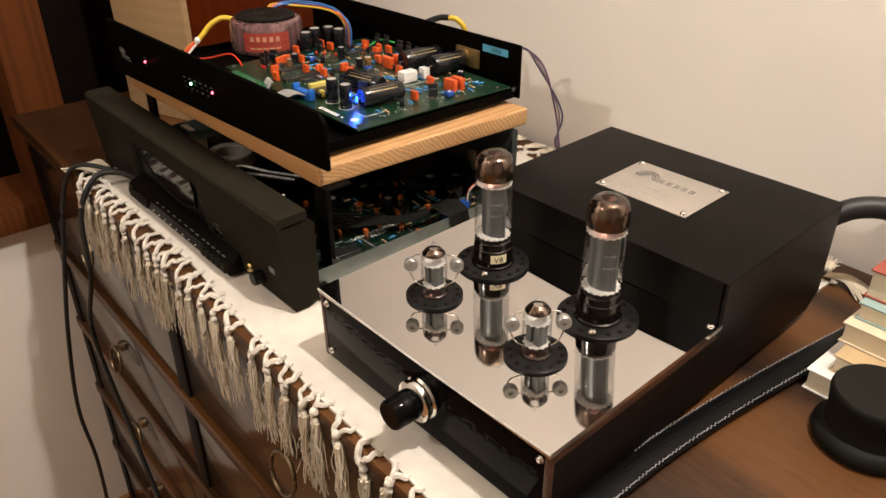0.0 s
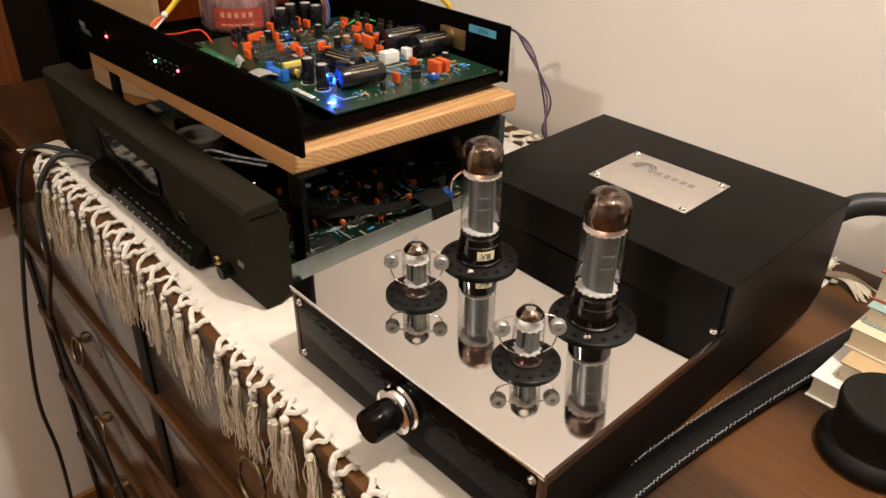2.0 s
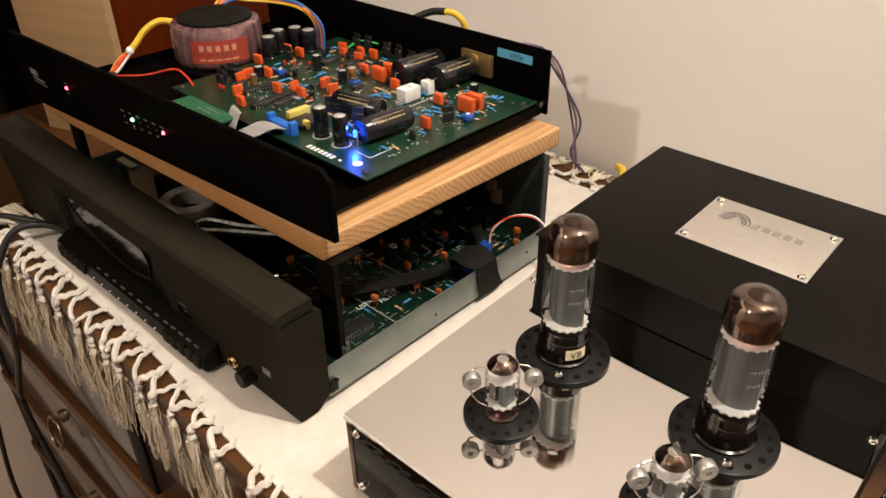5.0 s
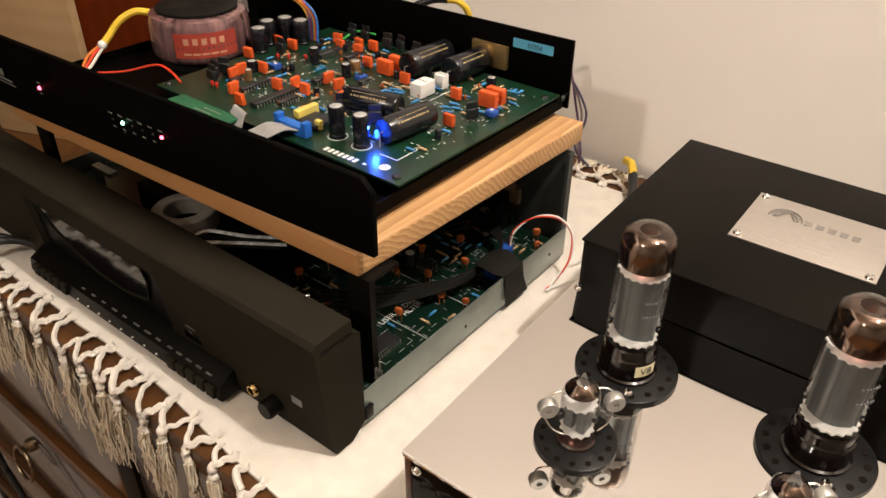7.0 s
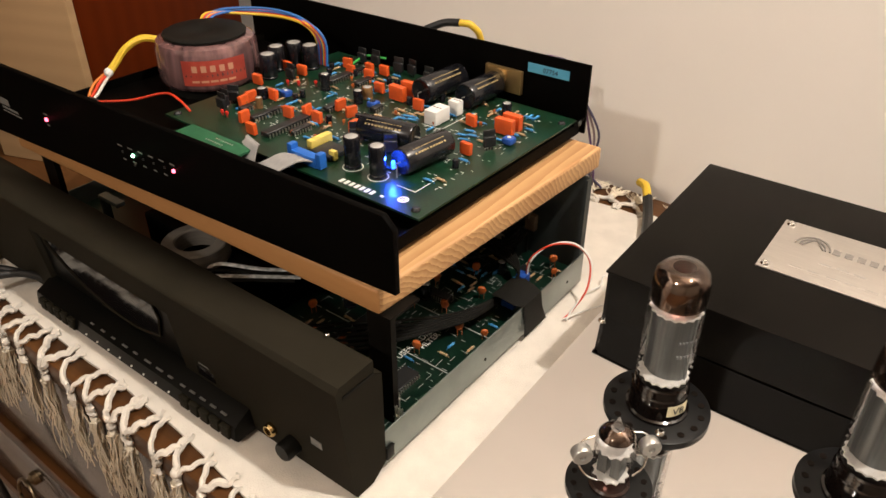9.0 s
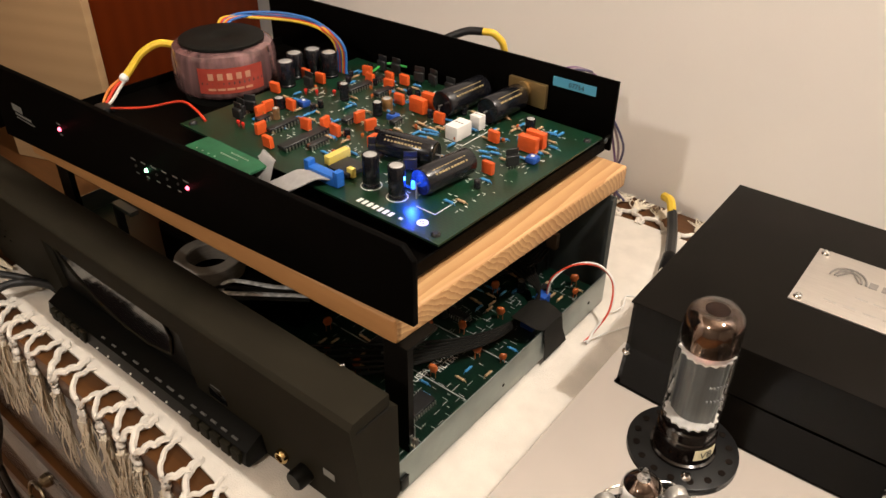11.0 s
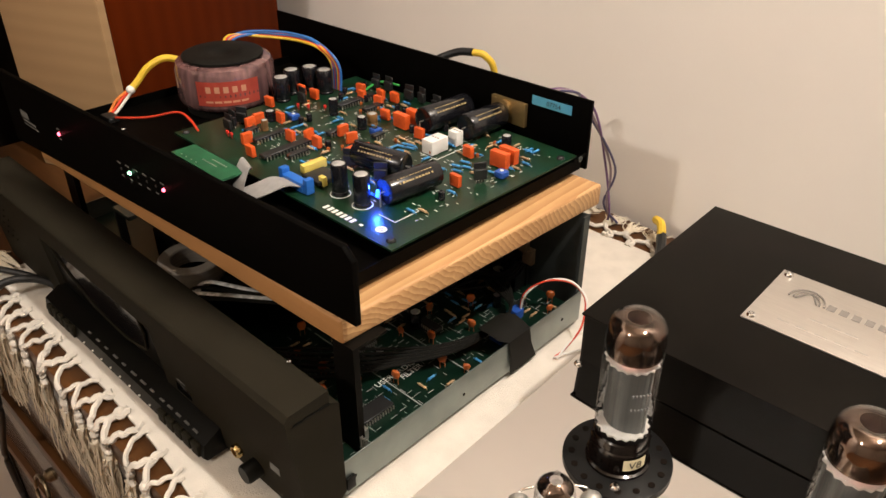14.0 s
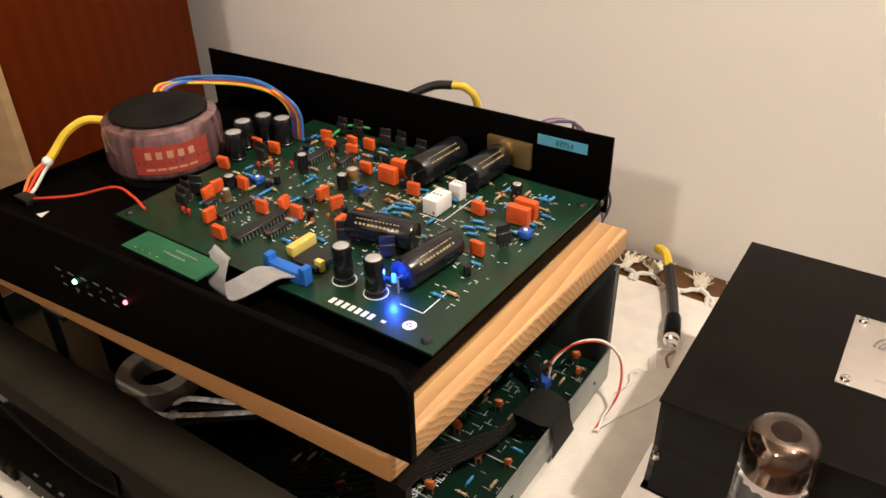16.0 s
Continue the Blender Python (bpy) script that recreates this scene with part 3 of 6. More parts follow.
def signal_valve(x, y, turn):
    v = thing("signal_valve", (x, y, PLATE), "small glass signal valve held by a wire spring clip", "vacuum tube", "signal valves on the amplifier")
    T = Matrix.Translation((x, y, PLATE))
    bm = B()
    collar_plate(bm, 0.0235, PLATE + 0.0003, PLATE + 0.0028, x, y)
    ring = part("socket_ring", bm, SOCKET, v, "black ring plate with vent holes")
    bm = B()
    # again solid dark discs in place of the shade inside each hole
    lathe(bm, [(0, 0.0004), (0.0017, 0.0004), (0.0017, 0), (0, 0)], 10)
    me = mesh_of("vent_hole", bm, M["dark_edge"])
    for k in range(14):
        a = 2 * math.pi * (k + 0.5) / 14
        piece("vent_hole", me, ring, (x + 0.0192 * math.cos(a), y + 0.0192 * math.sin(a), PLATE + 0.0028))
    bm = B()
    lathe(bm, [(0, 0.0028), (0.0112, 0.0028), (0.0112, 0.0045), (0.0100, 0.0055), (0, 0.0055)], 28, T)
    part("socket", bm, material("socket_ceramic", (0.03, 0.018, 0.014), 0.2, scale=80), v)
    bm = B()
    lathe(bm, [(0.0092, 0.0056), (0.0104, 0.0075), (0.0106, 0.011), (0.0106, 0.036), (0.0098, 0.0405), (0.0072, 0.0440), (0.0032, 0.0460), (0.0020, 0.0490), (0.0010, 0.0520), (0, 0.0525)], 32, T)
    part("envelope", bm, GLASS, v, "clear glass envelope")
    bm = B()
    lathe(bm, [(0.0093, 0.0403), (0.0085, 0.0418), (0.0070, 0.0436), (0.0034, 0.0454)], 32, T)
    part("getter", bm, SMOKE, v, "silvery brown getter coating")
    bm = B()
    for z in (0.012, 0.0315):
        pts = [((0.0099 if i % 2 else 0.0085) * math.cos(2 * math.pi * i / 24), (0.0099 if i % 2 else 0.0085) * math.sin(2 * math.pi * i / 24)) for i in range(24)]
        prism(bm, [(x + a, y + b) for a, b in pts], 2, PLATE + z, PLATE + z + 0.0008)
    part("mica_discs", bm, MICA, v)
    bm = B()
    for s in (-1, 1):
        box(bm, x + s * 0.0038 - 0.0028, x + s * 0.0038 + 0.0028, y - 0.0045, y + 0.0045, PLATE + 0.0128, PLATE + 0.0312, 0.0008)
    part("anode", bm, ANODE, v)
    bm = B()
    ball(bm, (x, y - 0.004, PLATE + 0.0095), 0.001, 8)
    part("heater", bm, HEATER, v)
    R = T @ pose(0, 0, 0, 0, 0, turn)
    for s in (-1, 1):
        bm = B()
        pts = [R @ Vector((s * 0.0095, -0.006, 0.0135)), R @ Vector((s * 0.0155, -0.004, 0.0165)), R @ Vector((s * 0.0195, 0.000, 0.0230)), R @ Vector((s * 0.0205, 0.001, 0.031)), R @ Vector((s * 0.0165, 0.002, 0.0365)), R @ Vector((s * 0.0105, 0.003, 0.0375))]
        tube(bm, smooth_path(pts, 5), 0.0006, 8)
        part("clip_wire", bm, M["chrome"], v, "bent spring wire")
        bm = B()
        C = R @ pose(s * 0.0185, 0.001, 0.031, 90, 0, 0)
        lathe(bm, [(0, 0), (0.0052, 0), (0.0056, 0.001), (0.0056, 0.0052), (0.0050, 0.0060), (0.0018, 0.0060), (0.0016, 0.0048), (0, 0.0048)], 24, C)
        part("clip_disc", bm, DISC, v, "grey metal end disc of the clip")
    return v


V1 = power_valve(-0.320, 0.4390)
V2 = power_valve(-0.2065, 0.4440)
V3 = signal_valve(-0.315, 0.3685, 46)
V4 = signal_valve(-0.206, 0.3735, 52)

# ---- disc player under the board ----
PX0, PX1 = -0.936, -0.460
CX_L = -0.926
FOOT = CL + 0.011
player = thing("disc_player", (-0.69, 0.46, CL), "open charcoal-grey disc player with its lid off", "disc player")
bm = B()
# front moulding: a deep rim whose face leans back towards the foot, with a recess for the display
RX0, RX1, RZ0, RZ1 = -0.812, -0.626, 0.868, 0.929


def face_y(z):
    return 0.3035 + (0.948 - z) * 0.10


RIM = [(0.3035, 0.9495), (0.3065, 0.9535), (0.336, 0.9545), (0.336, 0.944), (0.343, 0.940)]
for x0, x1 in ((PX0, RX0), (RX1, PX1)):
    prism(bm, RIM + [(0.343, FOOT), (0.330, CL + 0.0012), (face_y(CL + 0.004) + 0.002, CL + 0.0012), (face_y(CL + 0.004), CL + 0.004)], 0, x0, x1)
prism(bm, RIM + [(0.343, RZ1), (face_y(RZ1), RZ1)], 0, RX0, RX1)
prism(bm, [(face_y(RZ0), RZ0), (0.343, RZ0), (0.343, FOOT), (0.330, CL + 0.0012), (face_y(CL + 0.004) + 0.002, CL + 0.0012), (face_y(CL + 0.004), CL + 0.004)], 0, RX0, RX1)
bmesh.ops.remove_doubles(bm, verts=bm.verts, dist=0.00005)
pfront = part("front_panel", bm, M["charcoal"], player, "charcoal grey moulded front")
bm = B()
box(bm, CX_L, PX1 - 0.004, 0.338, 0.612, FOOT, FOOT + 0.0015)
part("base_plate", bm, M["zinc"], player)
for x, nm in ((PX1 - 0.0015, "side_rail"), (CX_L, "side_rail")):
    bm = B()
    box(bm, x - 0.0012, x, 0.343, 0.612, FOOT - 0.006, 0.886, 0.0004)
    part(nm, bm, M["zinc"], player, "bare zinc-plated side rail")
# rear panel darker than the rails: shade under the overhang is in its colour
bm = B()
box(bm, CX_L, PX1 - 0.003, 0.6122, 0.6140, FOOT, 0.9598, 0.0005)
box(bm, PX1 - 0.0046, PX1 - 0.003, 0.606, 0.6122, 0.8845, 0.9598)
part("rear_panel", bm, M["dark_steel"], player, "steel rear panel, its dark grey carrying the interior's shade")
for x in (PX0 + 0.055, PX1 - 0.022):
    bm = B()
    box(bm, x - 0.010, x + 0.010, 0.366, 0.371, FOOT + 0.0015, 0.9580)
    box(bm, x - 0.010, x + 0.010, 0.366, 0.395, 0.9580, 0.9600)
    part("bracket", bm, M["satin_black"], player, "black metal bracket")
# board green lowered: the shade beneath the pine is put into its colour
bm = B()
box(bm, CX_L + 0.006, PX1 - 0.008, 0.342, 0.608, 0.868, 0.8696)
ppcb = part("circuit_board", bm, board_material("shaded_green_board", (0.0022, 0.014, 0.0075), (0.0012, 0.008, 0.005)), player, "green circuit board darkened for the shade under the pine")
for x in (PX0 + 0.05, PX1 - 0.03):
    for y in (0.34, 0.57):
        bm = B()
        lathe(bm, [(0, 0), (0.016, 0), (0.017, 0.003), (0.017, 0.011), (0, 0.011)], 24, Matrix.Translation((x, y, CL)))
        part("foot", bm, M["white_plastic"], player, "round grey-white foot")

# ---- pine board ----
BZ0, BZ1 = 0.9602, 0.9795
bm = B()
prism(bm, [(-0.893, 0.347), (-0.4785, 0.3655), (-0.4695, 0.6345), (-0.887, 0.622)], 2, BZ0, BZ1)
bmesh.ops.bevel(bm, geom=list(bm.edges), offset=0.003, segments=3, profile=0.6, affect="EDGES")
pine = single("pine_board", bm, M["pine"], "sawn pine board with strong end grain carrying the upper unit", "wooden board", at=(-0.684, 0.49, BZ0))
pine.data.materials.append(M["pine_side_shaded"])
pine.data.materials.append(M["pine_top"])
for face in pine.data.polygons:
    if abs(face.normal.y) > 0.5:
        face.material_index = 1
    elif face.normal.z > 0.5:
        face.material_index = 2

# ---- converter on the board ----
dac = thing("audio_converter", (-0.69, 0.5, BZ1), "open black rack-width audio converter with its lid off", "audio converter")
FX0, FX1 = -0.893, -0.4655


def panel_y(x):
    return 0.3495 + 0.083 * (x + 0.68)


bm = B()
lo, hi = [], []
outline = [(FX0, 0.984), (FX1, 0.9805), (FX1, 1.0265), (FX1 - 0.008, 1.035), (FX0, 1.049)]
lo = [bm.verts.new((x, panel_y(x), z)) for x, z in outline]
hi = [bm.verts.new((x, panel_y(x) + 0.0045, z)) for x, z in outline]
bm.faces.new(lo)
bm.faces.new(hi[::-1])
for i in range(5):
    bm.faces.new((lo[i], hi[i], hi[(i + 1) % 5], lo[(i + 1) % 5]))
bmesh.ops.bevel(bm, geom=list(bm.edges), offset=0.0006, segments=1, affect="EDGES")
dfront = part("front_panel", bm, M["rack_black"], dac, "black rack front panel")
bm = B()
box(bm, -0.888, -0.4925, 0.374, 0.634, BZ1 + 0.006, BZ1 + 0.008)
tray = part("chassis_tray", bm, M["rack_black"], dac, "black sheet-metal tray")
for x in (-0.8865, -0.4925):
    bm = B()
    box(bm, x - 0.0015, x, 0.374, 0.634, BZ1 + 0.008, BZ1 + 0.016)
    part("side_lip", bm, M["rack_black"], tray)
bm = B()
box(bm, -0.888, -0.4925, 0.3725, 0.374, BZ1 + 0.006, 1.000)
part("front_lip", bm, M["rack_black"], tray)
bm = B()
prism(bm, [(-0.901, 0.6272), (-0.4905, 0.6395), (-0.4906, 0.6420), (-0.901, 0.6297)], 2, BZ1 + 0.004, 1.0435, 0.0005)
box(bm, -0.4925, -0.4910, 0.622, 0.6394, BZ1 + 0.016, 0.9985)
drear = part("rear_panel", bm, M["rack_black"], dac, "tall black rear panel")
for x in (-0.86, -0.51):
    for y in (0.39, 0.60):
        bm = B()
        lathe(bm, [(0, 0), (0.007, 0), (0.008, 0.006), (0, 0.006)], 16, Matrix.Translation((x, y, BZ1)))
        part("foot", bm, M["rubber"], dac)
bm = B()
prism(bm, [(-0.842, 0.400), (-0.834, 0.399), (-0.838, 0.408)], 2, BZ1 + 0.0081, BZ1 + 0.0084)
part("warning_sticker", bm, M["white_plastic"], tray, "small white triangular sticker")
for x, y, z in ((-0.4924, 0.384, BZ1 + 0.012), (-0.4909, 0.631, BZ1 + 0.0165)):
    bm = B()
    lathe(bm, [(0, 0.0012), (0.0012, 0.0012), (0.0024, 0.0006), (0.0026, 0), (0, 0)], 14, pose(x, y, z, 0, 90, 0))
    part("screw", bm, M["dark_steel"], tray, "dark steel screw")
PCB = 1.0
bm = B()
box(bm, -0.770, -0.492, 0.421, 0.627, PCB - 0.0016, PCB)
dpcb = part("circuit_board", bm, board_material("green_board", (0.0025, 0.030, 0.0155), (0.0075, 0.0165, 0.0055)), dac, "green printed circuit board")
TX, TY = -0.823, 0.509
bm = B()
lathe(bm, [(0.012, 0.9945), (0.041, 0.9945), (0.0450, 0.997), (0.0465, 1.001), (0.0468, 1.012), (0.0465, 1.029), (0.0445, 1.0345), (0.040, 1.0365), (0.012, 1.0365)], 64, Matrix.Translation((TX, TY, 0)), closed=True)
toroid = part("toroidal_transformer", bm, material("pink_wound_film", (0.27, 0.150, 0.145), 0.14, 0.5, vary=0.55, scale=130, stretch=(1, 1, 0.05), coat=0.5, bump=0.5, bump_scale=160), dac, "toroidal transformer wrapped in pinkish film")
bm = B()
lathe(bm, [(0, 1.0367), (0.036, 1.0367), (0.038, 1.0378), (0.038, 1.0395), (0.036, 1.0405), (0.010, 1.0400), (0.007, 1.0385), (0, 1.0385)], 48, Matrix.Translation((TX, TY, 0)))
part("clamp_disc", bm, M["rubber"], toroid, "black rubber clamping disc")
bm = B()
lathe(bm, [(0, 0.9856), (0.038, 0.9856), (0.040, 0.987), (0.040, 0.9944), (0, 0.9944)], 40, Matrix.Translation((TX, TY, 0)))
part("pad", bm, M["rubber"], toroid, "black rubber pad")

# ---- loudspeaker ----
SM = pose(-1.0, 0.4715, TABLE, 0, 0, 20.2)
speaker = new("loudspeaker")
speaker.matrix_world = SM
tagged(speaker, "bookshelf loudspeaker with pale wood front and mahogany side on the dresser", "loudspeaker")
bm = B()
box(bm, -0.15, 0, 0.012, 0.318, 0, 0.42, 0.002)
ob = new("cabinet", mesh_of("cabinet", bm, M["mahogany"]))
ob.parent = speaker
bm = B()
box(bm, -0.151, 0.001, 0, 0.0115, 0, 0.42, 0.003)
ob = new("baffle", mesh_of("baffle", bm, M["maple"]))
ob.parent = speaker
tagged(ob, "pale maple front baffle")

# ---- books ----
def book(x0, x1, y0, y1, z0, z1, cover_mat, label, turn=0):
    ob = thing("book", ((x0 + x1) / 2, (y0 + y1) / 2, z0), label, "book", "stack of books")
    t = 0.0015
    bm = B()
    box(bm, x0 + 0.002, x1 - 0.002, y0 + 0.002, y1 - 0.002, z0 + t, z1 - t)
    part("page_block", bm, M["paper"], ob, "cream page edges")
    bm = B()
    box(bm, x0, x1, y0, y1, z1 - t, z1, 0.0004)
    box(bm, x0, x1, y0, y1, z0, z0 + t, 0.0004)
    box(bm, x1 - t, x1, y0, y1, z0 + t, z1 - t)
    part("cover", bm, cover_mat, ob)
    ob.rotation_euler = (0, 0, radians(turn))
    return ob


M["paper"] = material("book_pages", (0.72, 0.62, 0.45), 0.8, vary=0.1, scale=8, stretch=(0.2, 0.2, 160))
book(-0.094, 0.056, 0.584, 0.790, TABLE, 0.868, material("white_cover", (0.75, 0.72, 0.68), 0.5), "white softcover book at the bottom of the stack")
book(-0.081, 0.058, 0.595, 0.775, 0.8682, 0.884, material("tan_cover", (0.50, 0.36, 0.20), 0.5), "tan paperback with yellowed pages")
book(-0.088, 0.044, 0.616, 0.785, 0.8842, 0.903, material("cream_cover", (0.68, 0.58, 0.42), 0.5), "cream paperback with yellowed pages")
book(-0.085, 0.053, 0.628, 0.785, 0.9032, 0.919, material("teal_cover", (0.30, 0.42, 0.40), 0.5), "pale teal paperback with yellowed pages")
book(-0.087, 0.059, 0.639, 0.800, 0.9192, 0.945, material("red_cover", (0.30, 0.07, 0.045), 0.5), "red hardcover book on top of the stack")
# ---- round weight ----
weight = thing("record_weight", (-0.031, 0.5605, TABLE), "matt black round weight with a flared foot on the dresser", "record weight")
WT = Matrix.Translation((-0.031, 0.5605, TABLE))
bm = B()
lathe(bm, [(0, 0), (0.036, 0), (0.039, 0.002), (0.0402, 0.006), (0.0398, 0.010), (0.0375, 0.0135), (0.034, 0.0160), (0, 0.0160)], 64, WT)
part("base", bm, M["rubber"], weight, "flared black foot")
bm = B()
lathe(bm, [(0, 0.0160), (0.0330, 0.0160), (0.0324, 0.020), (0.0326, 0.028), (0.0338, 0.038), (0.0344, 0.0440), (0.0338, 0.0475), (0.0325, 0.0488), (0.010, 0.0484), (0, 0.0480)], 64, WT)
part("body", bm, M["rubber"], weight, "matt black body with a dished top")
# ---- braided mains lead ----
M["braid"] = material("nylon_braid", (0.004, 0.004, 0.004), 0.3, vary=0.4, scale=500, spec=0.14, bump=0.6, bump_scale=900, stretch=(1, 0.12, 1))
bm = B()
LEAD = smooth_path([(x, y, TABLE + 0.0065) for x, y in ((-0.114, 0.255), (-0.1205, 0.30), (-0.1240, 0.357), (-0.1240, 0.42), (-0.1195, 0.49), (-0.111, 0.57), (-0.1015, 0.64), (-0.090, 0.72))], 10)
tube(bm, LEAD, 0.0115, 18, flat=0.48)
lead = thing("braided_lead", (-0.12, 0.45, TABLE), "flat black braided lead lying beside the amplifier", "cable")
part("sleeve", bm, M["braid"], lead)
# light grey flecks along both edges paint the glints of the edge threads
for side in (-1, 1):
    bm = B()
    for i in range(len(LEAD) - 1):
        d = (LEAD[i + 1] - LEAD[i])
        u = d.normalized().cross(Vector((0, 0, 1)))
        for f in (0.0, 0.33, 0.66):
            c = LEAD[i] + d * f + u * side * (0.0098 + 0.0006 * math.sin(i * 2.1 + f * 9)) + Vector((0, 0, 0.0036))
            box(bm, c.x - 0.0004, c.x + 0.0004, c.y - 0.0007, c.y + 0.0007, c.z - 0.0003, c.z + 0.0004)
    tagged(part("edge_thread", bm, material("edge_thread", (0.35, 0.35, 0.36), 0.3), lead, "pale edge threads with their glints put into the colour"), kind="stuff")

# ---- fringe of the runner ----
def drape(x0):
    """The way of a cord that leaves the hem at x0 and falls over the dresser's edge: y, z at length s."""
    out = hem(x0)
    edge, flat, r = CY0 - out, 0.012 - out, 0.010

    def way(s):
        if s < flat:
            return edge - s, CL + 0.001
        a = (s - flat) / r
        if a < math.pi / 2:
            return edge - flat - r * math.sin(a), CL + 0.001 - r * (1 - math.cos(a))
        return edge - flat - r, CL + 0.001 - r - (s - flat - r * math.pi / 2)
    return way


def flat_fall(s):
    return CY1 + s, TABLE + 0.004


def cord(bm, a, b, fall, r, sway, bulge=0.0):
    pts = []
    for i in range(9):
        f = i / 8
        g = min(1.0, max(0.0, (f - 0.18) / 0.72))
        x = a[0] + (b[0] - a[0]) * (3 * g * g - 2 * g ** 3) + sway * math.sin(f * math.pi)
        y, z = fall(a[1] + (b[1] - a[1]) * f)
        w = Vector((a[0] * 90, f * 3.1, r * 900))
        pts.append((x + 0.0030 * noise.noise(w), y, z + 0.0016 * noise.noise(w + Vector((0, 0, 7)))))
    pts = smooth_path(pts, 2)
    turns, ph = abs(b[1] - a[1]) / 0.009, a[0] * 400
    line = []
    for i, q in enumerate(pts):
        c = turns * 6.28 * i / (len(pts) - 1) + ph
        k = r * (0.28 + 0.25 * noise.noise(q * 160))
        line.append(q + Vector((k * math.cos(c), 0.5 * k * math.sin(c), k * math.sin(c))))
    tube(bm, line, r * 0.92, 6)


def tassel(x, fall, rng, start, length, spread):
    bm = B()
    y, z = fall(start)
    ball(bm, (x, y, z), 0.0036, 10, 1.1)
    lean = rng.gauss(0, 0.005)
    for k in range(44):
        a, dx = rng.uniform(0, 6.28), lean + rng.gauss(0, spread)
        ln = length * rng.uniform(0.55, 1.2)
        pts = []
        ph, am = rng.uniform(0, 6), rng.uniform(0.0004, 0.0026)
        for i in range(8):
            f = i / 7
            yy, zz = fall(start + ln * f)
            off = 0.0026 * (1 - 0.3 * f)
            pts.append((x + off * math.cos(a) + dx * f + am * math.sin(ph + 7 * f), yy + off * math.sin(a) + am * math.cos(ph + 5 * f) - (0.003 if fall is not flat_fall else 0) * f, zz))
        tube(bm, pts, rng.uniform(0.0006, 0.0011), 4, 0.5)
    return part("tassel", bm, M["thread"], runner, "loose cotton tassel")


rng = random.Random(4)
STEP = 0.0300
COUNT = int((CX1 - CX0) / STEP)
knots = [CX0 + STEP * (k + 0.5) + rng.uniform(-0.010, 0.010) for k in range(COUNT)]
for k, x in enumerate(knots):
    fall, short = drape(x), hem(x)
    d = rng.uniform(0.024, 0.040) - 1.35 * short
    wide = STEP * (0.45 - 18 * short)
    bm = B()
    for side in (-1, 1):
        ex = x + side * wide * rng.uniform(0.75, 1.3)
        cord(bm, (ex, -0.003), (x + side * 0.0015, d), fall, rng.uniform(0.0021, 0.0034), side * rng.uniform(-0.003, 0.005))
    cord(bm, (x, d - 0.002), (x + rng.uniform(-0.002, 0.002), d + 0.010), fall, 0.0033, rng.uniform(-0.002, 0.002))
    y, z = fall(d)
    ball(bm, (x, y, z), rng.uniform(0.0031, 0.0043), 10)
    part("knotted_cord", bm, M["cloth"], runner, "thick knotted cotton cord")
    tassel(x + rng.uniform(-0.003, 0.003), fall, rng, d + 0.009, rng.uniform(0.056, 0.082), 0.0058)
for k, x in enumerate(knots):
    x += rng.uniform(-0.006, 0.006)
    bm = B()
    for side in (-1, 1):
        cord(bm, (x + side * STEP * 0.5, -0.003), (x, 0.018), flat_fall, 0.0026, side * 0.003)
    part("knotted_cord", bm, M["cloth"], runner)
    tassel(x, flat_fall, rng, 0.02, 0.022, 0.006)
# the corner tassel lies over the edge of the cloth
for k in range(4):
    bm = B()
    for j in range(10):
        p = [(CX0 + 0.01, 0.285 + 0.006 * k, CL + 0.003), (CX0 - 0.012 - 0.004 * k, 0.272 + 0.008 * k + rng.uniform(-0.004, 0.004), TABLE + 0.009), (CX0 - 0.035 + rng.uniform(-0.008, 0.006), 0.262 + 0.012 * k + rng.uniform(-0.01, 0.01), TABLE + 0.003)]
        tube(bm, smooth_path(p, 4), 0.0013, 4, 0.6)
    part("tassel", bm, M["thread"], runner)

# ---- writing ----
def text_mesh(text, size, mat, depth=0.0001, align="LEFT"):
    cu = bpy.data.curves.new("lettering", "FONT")
    cu.body, cu.size, cu.extrude, cu.align_x, cu.resolution_u = text, size, depth, align, 2
    tmp = new("lettering", cu)
    bpy.context.view_layer.update()
    me = bpy.data.meshes.new_from_object(tmp.evaluated_get(bpy.context.evaluated_depsgraph_get()))
    bpy.data.objects.remove(tmp)
    bpy.data.curves.remove(cu)
    me.materials.clear()
    me.materials.append(mat)
    return me


WHITE_INK = material("white_ink", (0.75, 0.75, 0.7), 0.6, vary=0.05)
# white ink toned down for the shade inside the player
SHADED_INK = material("shaded_white_ink", (0.28, 0.29, 0.27), 0.6, vary=0.1)
DIM_INK = material("faded_ink", (0.14, 0.14, 0.13), 0.6, vary=0.1)
BLACK_INK = material("black_ink", (0.02, 0.02, 0.02), 0.6, vary=0.05)
GOLD_INK = material("gold_ink", (0.36, 0.27, 0.12), 0.4, 0.3, vary=0.1)
GREY_INK = material("etched_grey", (0.20, 0.18, 0.16), 0.5, vary=0.1)


def bars(parent, name, mat, spots, normal_axis, at):
    """Unreadable writing as small plain bars: spots are (u, v, width, height) on a face."""
    bm = B()
    for u, v, w, h in spots:
        if normal_axis == "z":
            box(bm, u, u + w, v, v + h, at, at + 0.00025)
        else:
            box(bm, u, u + w, at(u) - 0.00025, at(u), v, v + h)
    return tagged(part(name, bm, mat, parent), kind="stuff")


FAINT = material("faint_etching", (0.52, 0.49, 0.45), 0.4, 0.6, vary=0.05)
